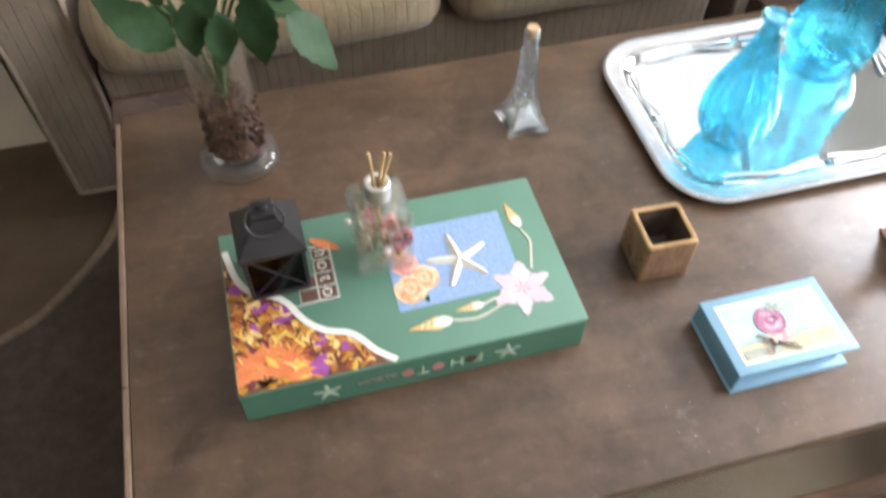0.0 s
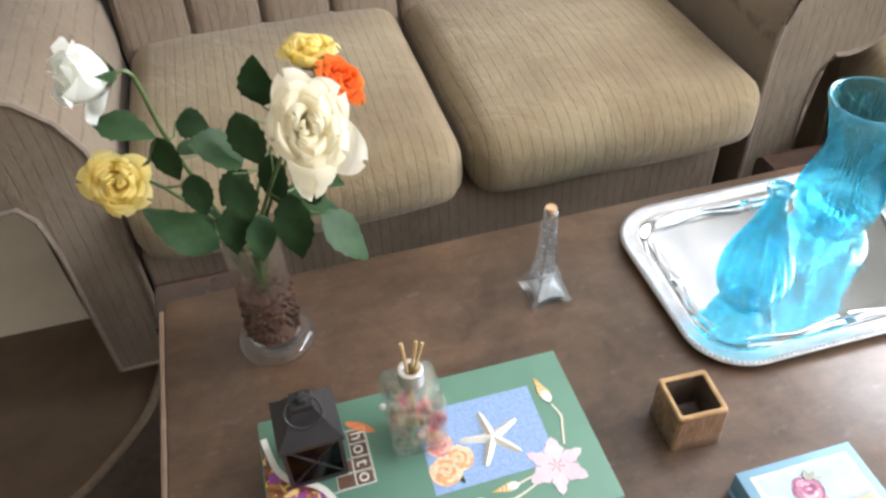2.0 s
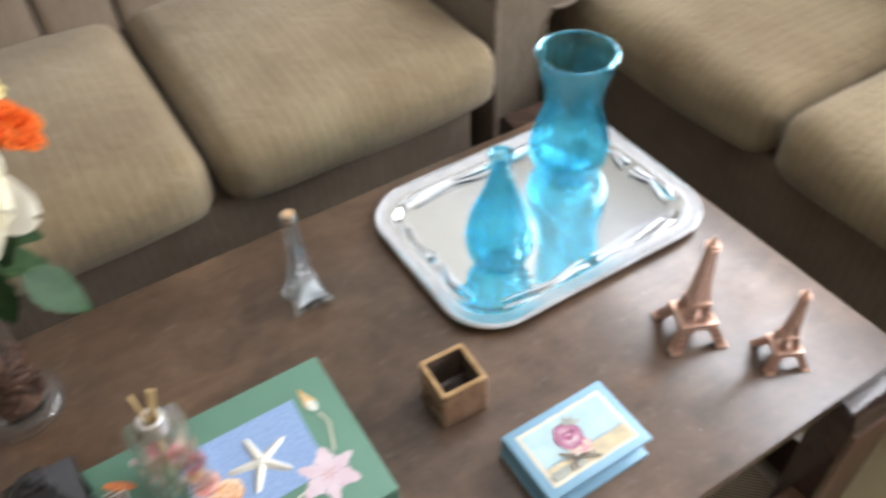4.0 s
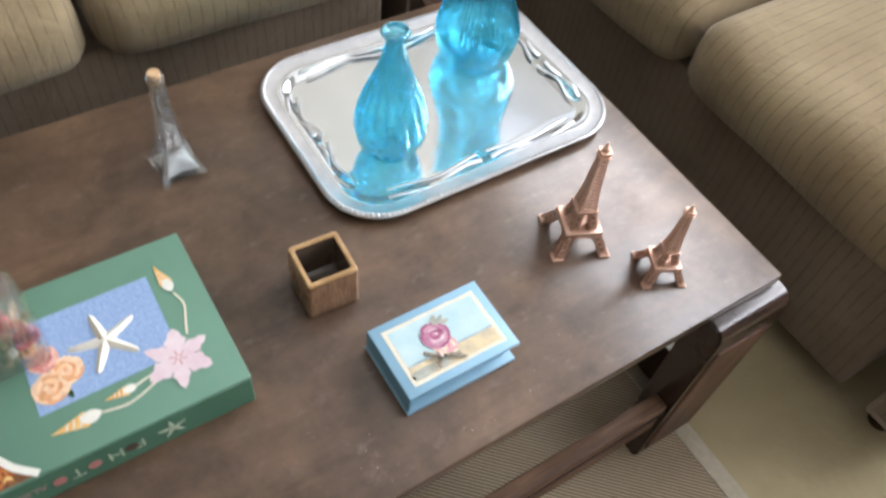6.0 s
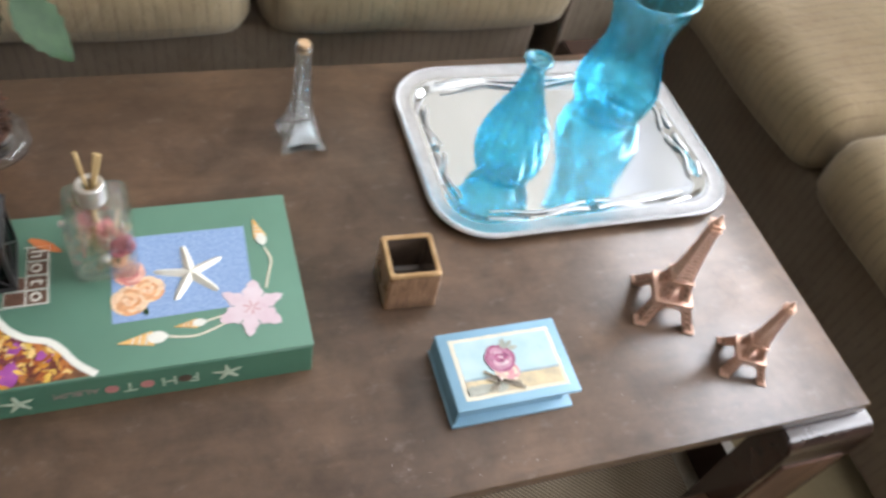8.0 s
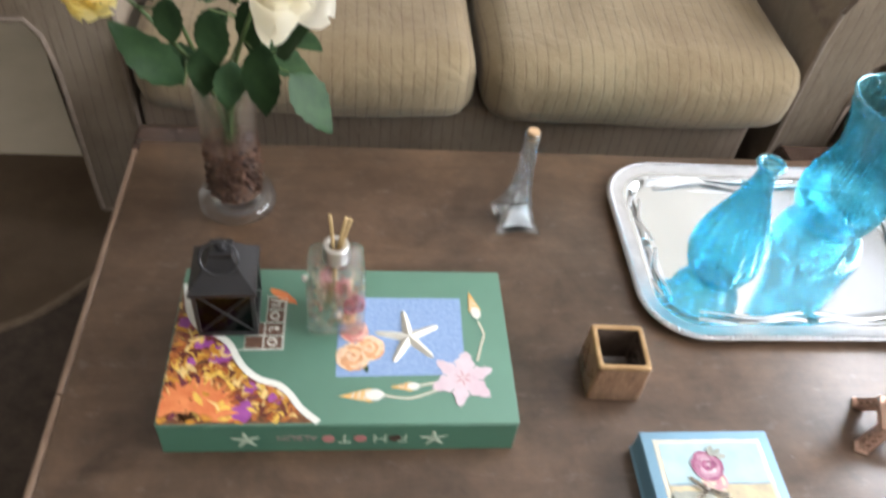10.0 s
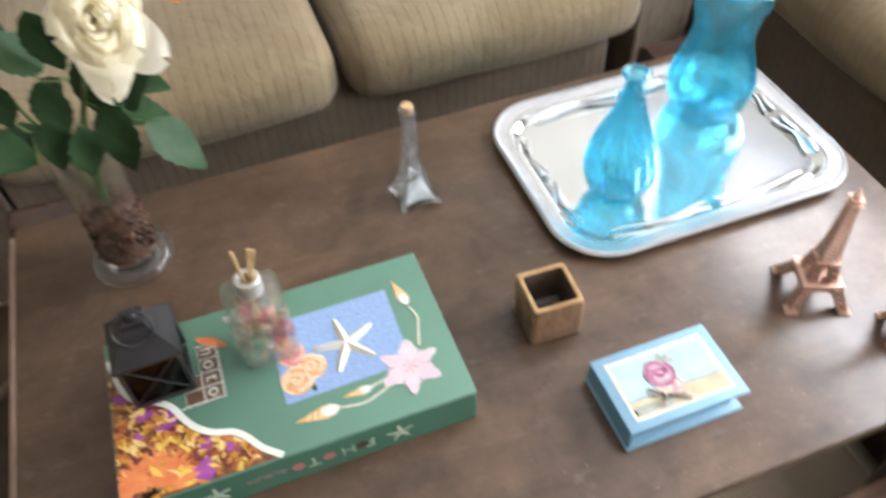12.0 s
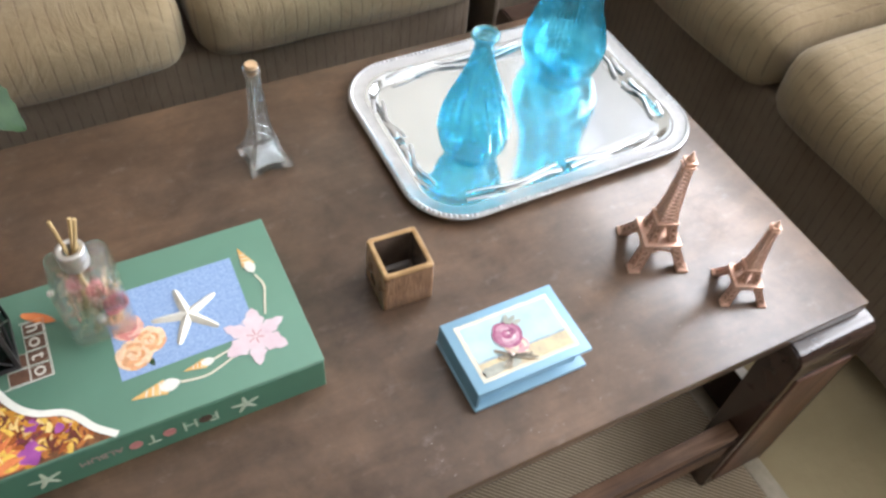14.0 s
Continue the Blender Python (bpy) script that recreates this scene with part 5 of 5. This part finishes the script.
def tray(x0, x1, y0, y1, m):
    t = thing("serving_tray", m, "polished silver serving tray with a beaded rim", "tray")
    cx, cy = (x0 + x1) / 2, (y0 + y1) / 2

    def loft(levels, r0=0.082):
        bm = bmesh.new()
        rings = [[bm.verts.new((x, y, z)) for x, y in rounded(x0 + i, x1 - i, y0 + i, y1 - i, max(0.012, r0 - i), 14)] for i, z in levels]
        for a, b in zip(rings, rings[1:]):
            k = len(a)
            for j in range(k):
                bm.faces.new((a[j], a[(j + 1) % k], b[(j + 1) % k], b[j]))
        return bm, rings
    bm, rings = loft([(0.046, 0.004), (0.040, 0.0055), (0.034, 0.010), (0.030, 0.0118), (0.024, 0.0122)])
    centre = bm.faces.new(list(reversed(rings[0])))
    bmesh.ops.recalc_face_normals(bm, faces=bm.faces[:])
    for f in bm.faces:
        if f.normal.z < 0:
            f.normal_flip()
    part("well", bm, SILVER, t, "mirror-polished flat well")
    bm, rings = loft([(0.024, 0.0122), (0.014, 0.0128), (0.009, 0.0145), (0.004, 0.0150), (0.001, 0.0138), (0.0, 0.0115), (0.003, 0.0095), (0.030, 0.001), (0.044, 0.0)])
    bm.faces.new(rings[-1])
    bmesh.ops.recalc_face_normals(bm, faces=bm.faces[:])
    part("rim", bm, SILVER_SATIN, t, "wide satin silver rim")
    line = rounded(x0 + 0.0045, x1 - 0.0045, y0 + 0.0045, y1 - 0.0045, 0.0775, 14)
    line.append(line[0])
    bm = bmesh.new()
    gap, carry = 0.0070, 0.0
    for (ax, ay), (bx, by) in zip(line, line[1:]):
        d = math.hypot(bx - ax, by - ay)
        s = carry
        while s < d:
            b = bmesh.new()
            bmesh.ops.create_icosphere(b, subdivisions=1, radius=0.0031)
            merge(bm, b, Matrix.Translation((ax + (bx - ax) * s / d, ay + (by - ay) * s / d, 0.0150)))
            s += gap
        carry = s - d
    tagged(part("beading", bm, SILVER_SATIN, t, "row of tiny silver beads"), kind="stuff")
    # embossed scrolls along the four sides
    for side in range(4):
        ln = (y1 - y0 if side % 2 else x1 - x0) - 0.15
        off = ((x1 - x0) if side % 2 else (y1 - y0)) / 2 - 0.034
        for half in (-1, 1):
            pts, low = [], []
            for k in range(25):
                v = k / 24
                x = half * (0.008 + v * (ln / 2 - 0.008))
                pts.append((x, -off + 0.0052 * math.sin(v * 6.6 + 0.6) - 0.002, 0.0112 + 0.0010 * math.sin(v * 9)))
                low.append((x * 0.96, -off + 0.010 + 0.0046 * math.sin(v * 6.6 + 1.5), 0.0092))
            bm = tube(pts, 0.0040, 10, 0.7, flat=0.32)
            tube(low, 0.0028, 10, 0.7, bm=bm, flat=0.32)
            part("scroll", bm, SILVER_SATIN, t, "raised embossed scroll", m=pose(cx, cy, 0, 0, 0, 90 * side))
    return t


tray(0.573, 1.037, 0.599, 0.941, pose(0, 0, TZ))


def blue_bottle(m):
    t = thing("blue_bottle", m, "turquoise fluted glass bottle with a narrow neck on the tray", "bottle")
    prof = smooth_profile([(0.023, 0.0), (0.030, 0.0025), (0.0405, 0.016), (0.0475, 0.040), (0.0480, 0.062), (0.0425, 0.090), (0.0320, 0.118), (0.0215, 0.146), (0.0155, 0.168), (0.0128, 0.184), (0.0126, 0.192), (0.0138, 0.1965), (0.0168, 0.1995), (0.0168, 0.2030), (0.0150, 0.2045)], 5)
    inn = [(max(0.002, r - 0.0030), z) for r, z in prof[4:-4]]
    loop = [(0.0, 0.0045), (0.017, 0.004)] + prof + inn[::-1] + [(0.017, 0.0085), (0.0, 0.009)]
    part("wall", lathe(loop, 128, 16, 0.045, (0.010, 0.178), 2.2), BLUE_GLASS, t, "fluted turquoise glass")
    part("lip", tube([(0.0156 * math.cos(a), 0.0156 * math.sin(a), 0.2024) for a in [2 * math.pi * k / 40 for k in range(41)]], 0.0031, 10), BLUE_GLASS, t, "rounded glass lip")
    return t


def blue_vase(m):
    t = thing("blue_vase", m, "turquoise glass vase with a flared ribbed mouth on the tray", "vase")
    prof = smooth_profile([(0.039, 0.0), (0.047, 0.003), (0.056, 0.016), (0.063, 0.040), (0.0625, 0.062), (0.055, 0.090), (0.0465, 0.115), (0.0430, 0.136), (0.0445, 0.160), (0.0505, 0.187), (0.0575, 0.208), (0.0612, 0.218), (0.0617, 0.222), (0.0587, 0.2235)], 5)
    inn = [(r - 0.0035, z) for r, z in prof[6:-3]]
    loop = [(0.0, 0.0045), (0.032, 0.004)] + prof + inn[::-1] + [(0.032, 0.0085), (0.0, 0.009)]
    part("wall", lathe(loop, 180, 45, 0.028, (0.045, 0.212)), BLUE_GLASS, t, "ribbed turquoise glass")
    part("lip", tube([(0.0602 * math.cos(a), 0.0602 * math.sin(a), 0.2220) for a in [2 * math.pi * k / 64 for k in range(65)]], 0.0024, 10), BLUE_GLASS, t, "rounded glass lip")
    return t


blue_bottle(pose(0.696, 0.717, TZ + 0.0045))
blue_vase(pose(0.911, 0.829, TZ + 0.0045))

# ---- ceramic cube pot ----
pot = thing("ceramic_pot", pose(0.5105, 0.5520, TZ, 0, 0, -2.5), "empty square bronze-glazed ceramic pot with a golden rim", "pot")
bm, rings = square_loft([(0.0315, 0.004, 0.0), (0.0324, 0.004, 0.0015), (0.0322, 0.0045, 0.030), (0.0315, 0.0045, 0.0615)])
bm.faces.new(list(reversed(rings[0])))
for v in bm.verts:
    v.co += Vector((1, 1, 0)) * 0.0005 * noise.noise(v.co * 160)
part("body", bm, POT_GLAZE, pot, "streaked bronze glaze")
bm, rings = square_loft([(0.0315, 0.0045, 0.0616), (0.0310, 0.0045, 0.0644), (0.0298, 0.004, 0.0655), (0.0262, 0.003, 0.0653), (0.0250, 0.003, 0.0635)])
part("rim", bm, POT_RIM, pot, "worn golden rim")
bm, rings = square_loft([(0.0250, 0.003, 0.0635), (0.0245, 0.003, 0.010), (0.020, 0.003, 0.007)])
bm.faces.new(rings[-1])
bmesh.ops.reverse_faces(bm, faces=bm.faces[:])
part("inside", bm, POT_IN, pot, "dark glazed inside")

# ---- trinket box like a small book ----
SX0, SX1, SY0, SY1, SH = 0.5170, 0.6640, 0.3590, 0.4565, 0.0365
tb = thing("trinket_box", pose(0, 0, TZ), "light blue book-shaped trinket box with a rose picture on its lid", "box")
part("base_board", box(SX0 - 0.002, SX1 - 0.002, SY0 - 0.002, SY1, 0.0, 0.005, 0.0012, 2), POWDER_BLUE, tb)
part("body", box(SX0 + 0.003, SX1 - 0.012, SY0 + 0.008, SY1 - 0.008, 0.004, SH - 0.005, 0.001, 1), POWDER_BLUE, tb)
part("spine", box(SX0 - 0.0004, SX0 + 0.0032, SY0 + 0.0005, SY1 - 0.0005, 0.001, SH - 0.002, 0.0012, 2), SHADED_BLUE, tb, "blue spine with shade in its colour")
lid = part("lid", box(SX0, SX1, SY0, SY1, SH - 0.005, SH, 0.0014, 2), POWDER_BLUE, tb, "light blue lid with a picture")
Z1, Z2, Z3, Z4 = SH + 0.0003, SH + 0.0006, SH + 0.0009, SH + 0.0012
CX0, CX1, CY0, CY1 = SX0 + 0.0125, SX1 - 0.0115, SY0 + 0.0105, SY1 - 0.0105
rr = random.Random(12)


def ragged(x0, x1, y0, y1, j):
    out = []
    for (ax, ay), (bx, by) in zip(((x0, y0), (x1, y0), (x1, y1), (x0, y1)), ((x1, y0), (x1, y1), (x0, y1), (x0, y0))):
        for k in range(10):
            out.append((ax + (bx - ax) * k / 10 + rr.uniform(-j, j), ay + (by - ay) * k / 10 + rr.uniform(-j, j)))
    return out


part("card", prism(ragged(CX0, CX1, CY0, CY1, 0.0005), SH - 0.0005, Z1), CREAM_CARD, lid, "cream picture card", smooth=False)
part("sky_print", prism(ragged(CX0 + 0.0048, CX1 - 0.0048, CY0 + 0.024, CY1 - 0.0045, 0.0006), SH, Z2), AQUA_PRINT, lid, "pale aqua wash", smooth=False)
part("sand_print", prism(ragged(CX0 + 0.0048, CX1 - 0.0048, CY0 + 0.0045, CY0 + 0.0235, 0.0006), SH, Z2), SAND_PRINT, lid, "sandy yellow wash", smooth=False)
part("shore_print", prism(ragged(CX0 + 0.005, CX0 + 0.052, CY0 + 0.005, CY0 + 0.016, 0.0016), SH, Z3), GREY_PRINT, lid, "grey wash", smooth=False)
part("sea_print", prism(ragged(CX0 + 0.005, CX1 - 0.005, CY0 + 0.0228, CY0 + 0.0255, 0.0006), SH, Z3), SEA_PRINT, lid, "grey blue line of sea", smooth=False)
RXC, RYC = CX0 + 0.053, CY0 + 0.045
bm = rose_print(RXC, RYC - 0.0005, 0.0178, Z3 + 0.0006, 1)
part("rose_print", bm, MAGENTA_MIX, lid, "magenta rose picture", smooth=False)
bm = rose_print(RXC + 0.003, RYC - 0.0175, 0.0145, Z3, 3)
part("rose_print", bm, BLUSH_MIX, lid, "pale pink rose picture", smooth=False)
bm = bmesh.new()
for k in range(3):
    ribbon([(RXC + 0.010 * q * math.cos(k * 1.7 + q * 5), RYC + 0.001 + 0.009 * q * math.sin(k * 1.7 + q * 5)) for q in (0.15, 0.3, 0.45, 0.6, 0.75, 0.9)], 0.0007, Z4 + 0.0010, bm)
part("petal_line", bm, MAGENTA, lid, smooth=False)
for k, (a, dx, dy, ln) in enumerate(((0.6, 0.014, 0.015, 0.016), (1.1, 0.008, 0.018, 0.014), (0.2, 0.019, 0.010, 0.012))):
    bm = bmesh.new()
    flat_petal(bm, RXC + dx, RYC + dy, a, ln, 0.0062, Z3 + 0.0013 + 0.00005 * k)
    part("leaf_print", bm, GREY_PRINT, lid, "grey green leaf", smooth=False)
# striped ribbon bow painted under the roses
BXC, BYC = RXC - 0.008, RYC - 0.027
for a, ln in ((2.45, 0.021), (2.95, 0.016), (-0.50, 0.030), (-0.30, 0.024), (4.05, 0.016), (-2.55, 0.018)):
    tail = part("ribbon_print", ribbon([(BXC + q * ln * math.cos(a), BYC + q * ln * math.sin(a)) for q in (0.0, 0.5, 1.0)], 0.0042, Z4 + 0.0010), CREAM_CARD, lid, "pale striped ribbon", smooth=False)
    bm = bmesh.new()
    for off in (-0.0014, 0.0, 0.0014):
        ribbon([(BXC + q * ln * math.cos(a) - off * math.sin(a), BYC + q * ln * math.sin(a) + off * math.cos(a)) for q in (0.02, 0.5, 0.98)], 0.0007, Z4 + 0.0013, bm)
    part("stripe", bm, POT_IN, tail, smooth=False)
pb = bmesh.new()
bmesh.ops.create_icosphere(pb, subdivisions=2, radius=0.0022)
part("bead", pb, PEARL, lid, "tiny pearl on the bow", m=pose(BXC, BYC, Z4 + 0.0022))

# ---- copper towers ----


def bar(bm, p, q, r):
    tube([p, q], r, 4, bm=bm)


def lattice(bm, a0, b0, a1, b1, n, r):
    """Crossed bars between the edges a0-a1 and b0-b1."""
    a0, b0, a1, b1 = (Vector(v) for v in (a0, b0, a1, b1))
    bar(bm, a0, a1, r * 1.3)
    bar(bm, b0, b1, r * 1.3)
    for k in range(n):
        p0, p1, q0, q1 = a0.lerp(a1, k / n), a0.lerp(a1, (k + 1) / n), b0.lerp(b1, k / n), b0.lerp(b1, (k + 1) / n)
        bar(bm, p0, q1, r)
        bar(bm, q0, p1, r)


def frustum(c0, h0, z0, c1, h1, z1, bm=None):
    bm = bm or bmesh.new()
    lo = [bm.verts.new((c0[0] + x * h0, c0[1] + y * h0, z0)) for x, y in ((-1, -1), (1, -1), (1, 1), (-1, 1))]
    hi = [bm.verts.new((c1[0] + x * h1, c1[1] + y * h1, z1)) for x, y in ((-1, -1), (1, -1), (1, 1), (-1, 1))]
    for i in range(4):
        bm.faces.new((lo[i], lo[(i + 1) % 4], hi[(i + 1) % 4], hi[i]))
    bm.faces.new(list(reversed(lo)))
    bm.faces.new(hi)
    return bm


def copper_tower(m, label):
    """A unit-high lattice tower; m holds its size."""
    t = thing("copper_tower", m, label, "figurine", "copper towers")
    r = 0.0052
    for sx in (-1, 1):
        for sy in (-1, 1):
            leg = part("leg", frustum((sx * 0.168, sy * 0.168), 0.024, 0.02, (sx * 0.095, sy * 0.095), 0.020, 0.185), COPPER_DARK, t, smooth=False)
            bm = bmesh.new()
            for k in range(4):
                cs = ((-1, -1), (1, -1), (1, 1), (-1, 1))
                (ax, ay), (bx, by) = cs[k], cs[(k + 1) % 4]
                lattice(bm, (sx * 0.168 + ax * 0.033, sy * 0.168 + ay * 0.033, 0.02), (sx * 0.168 + bx * 0.033, sy * 0.168 + by * 0.033, 0.02),
                        (sx * 0.095 + ax * 0.031, sy * 0.095 + ay * 0.031, 0.185), (sx * 0.095 + bx * 0.031, sy * 0.095 + by * 0.031, 0.185), 4, r)
            part("lattice", bm, COPPER, leg, smooth=False)
            part("foot", box(sx * 0.176 - 0.042, sx * 0.176 + 0.042, sy * 0.176 - 0.042, sy * 0.176 + 0.042, 0.0, 0.022, 0.004, 1), COPPER, t)
            up = part("upper_leg", frustum((sx * 0.072, sy * 0.072), 0.018, 0.21, (sx * 0.046, sy * 0.046), 0.013, 0.36), COPPER_DARK, t, smooth=False)
            bm = bmesh.new()
            for k in range(4):
                (ax, ay), (bx, by) = cs[k], cs[(k + 1) % 4]
                lattice(bm, (sx * 0.072 + ax * 0.028, sy * 0.072 + ay * 0.028, 0.21), (sx * 0.072 + bx * 0.028, sy * 0.072 + by * 0.028, 0.21),
                        (sx * 0.046 + ax * 0.022, sy * 0.046 + ay * 0.022, 0.36), (sx * 0.046 + bx * 0.022, sy * 0.046 + by * 0.022, 0.36), 3, r * 0.9)
            part("lattice", bm, COPPER, up, smooth=False)
    for k in range(4):
        bm = bmesh.new()
        arch = []
        for a in range(0, 181, 15):
            arch.append((0.135 * math.cos(radians(a)), -0.150 + 0.02 * math.sin(radians(a)), 0.045 + 0.118 * math.sin(radians(a))))
        tube(arch, 0.008, 6, bm=bm)
        for p in arch[2:-2]:
            bar(bm, p, (p[0] * 0.95, -0.128, 0.186), r)
        part("arch", bm, COPPER, t, m=pose(0, 0, 0, 0, 0, 90 * k))
    part("platform", box(-0.138, 0.138, -0.138, 0.138, 0.184, 0.212, 0.005, 1), COPPER, t)
    part("platform", box(-0.080, 0.080, -0.080, 0.080, 0.357, 0.380, 0.005, 1), COPPER, t)
    prof = [(0.062, 0.38), (0.051, 0.48), (0.043, 0.58), (0.037, 0.68), (0.032, 0.78), (0.028, 0.88)]
    bm = bmesh.new()
    for (h0, z0), (h1, z1) in zip(prof, prof[1:]):
        frustum((0, 0), h0 * 0.86, z0, (0, 0), h1 * 0.86, z1, bm)
    shaft = part("shaft", bm, COPPER_DARK, t, "tapering copper shaft", smooth=False)
    for k in range(4):
        bm = bmesh.new()
        for (h0, z0), (h1, z1) in zip(prof, prof[1:]):
            lattice(bm, (-h0, -h0, z0), (h0, -h0, z0), (-h1, -h1, z1), (h1, -h1, z1), 3, r * 0.85)
        part("lattice", bm, COPPER, shaft, smooth=False, m=pose(0, 0, 0, 0, 0, 90 * k))
    top = box(-0.044, 0.044, -0.044, 0.044, 0.876, 0.892, 0.004, 1)
    box(-0.034, 0.034, -0.034, 0.034, 0.892, 0.920, 0.004, 1, bm=top)
    box(-0.042, 0.042, -0.042, 0.042, 0.920, 0.932, 0.004, 1, bm=top)
    merge(top, lathe([(0.030, 0.930), (0.028, 0.945), (0.018, 0.958), (0.0, 0.962)], 12))
    part("lookout", top, COPPER, t)
    part("mast", lathe([(0.016, 0.955), (0.014, 0.972), (0.008, 0.978), (0.007, 1.0), (0, 1.002)], 10), COPPER, t)
    return t


copper_tower(pose(0.8375, 0.4700, TZ, 0, 0, -22) @ Matrix.Scale(0.180, 4), "large copper metal lattice tower souvenir on the table")
copper_tower(pose(0.9045, 0.3725, TZ, 0, 0, -26) @ Matrix.Scale(0.134, 4), "small copper metal lattice tower souvenir on the table")

# ---- crumbs on the table ----
rc = random.Random(21)
bm = bmesh.new()
for k in range(30):
    cx, cy = ((rc.uniform(0.40, 0.74), rc.uniform(0.30, 0.365)) if k < 26 else (rc.uniform(0.10, 1.0), rc.uniform(0.295, 0.46)))
    if SX0 - 0.01 < cx < SX1 + 0.01 and cy > SY0 - 0.008 or cx < 0.39 and cy > 0.455:
        continue
    c = bmesh.new()
    bmesh.ops.create_icosphere(c, subdivisions=1, radius=rc.uniform(0.00025, 0.0005))
    merge(bm, c, Matrix.Translation((cx, cy, TZ + 0.0004)) @ Matrix.Diagonal((1.6, 1, 0.6, 1)))
tagged(part("crumbs", bm, CRUMB), "tiny pale crumbs scattered on the dark tabletop", "crumbs", kind="stuff")
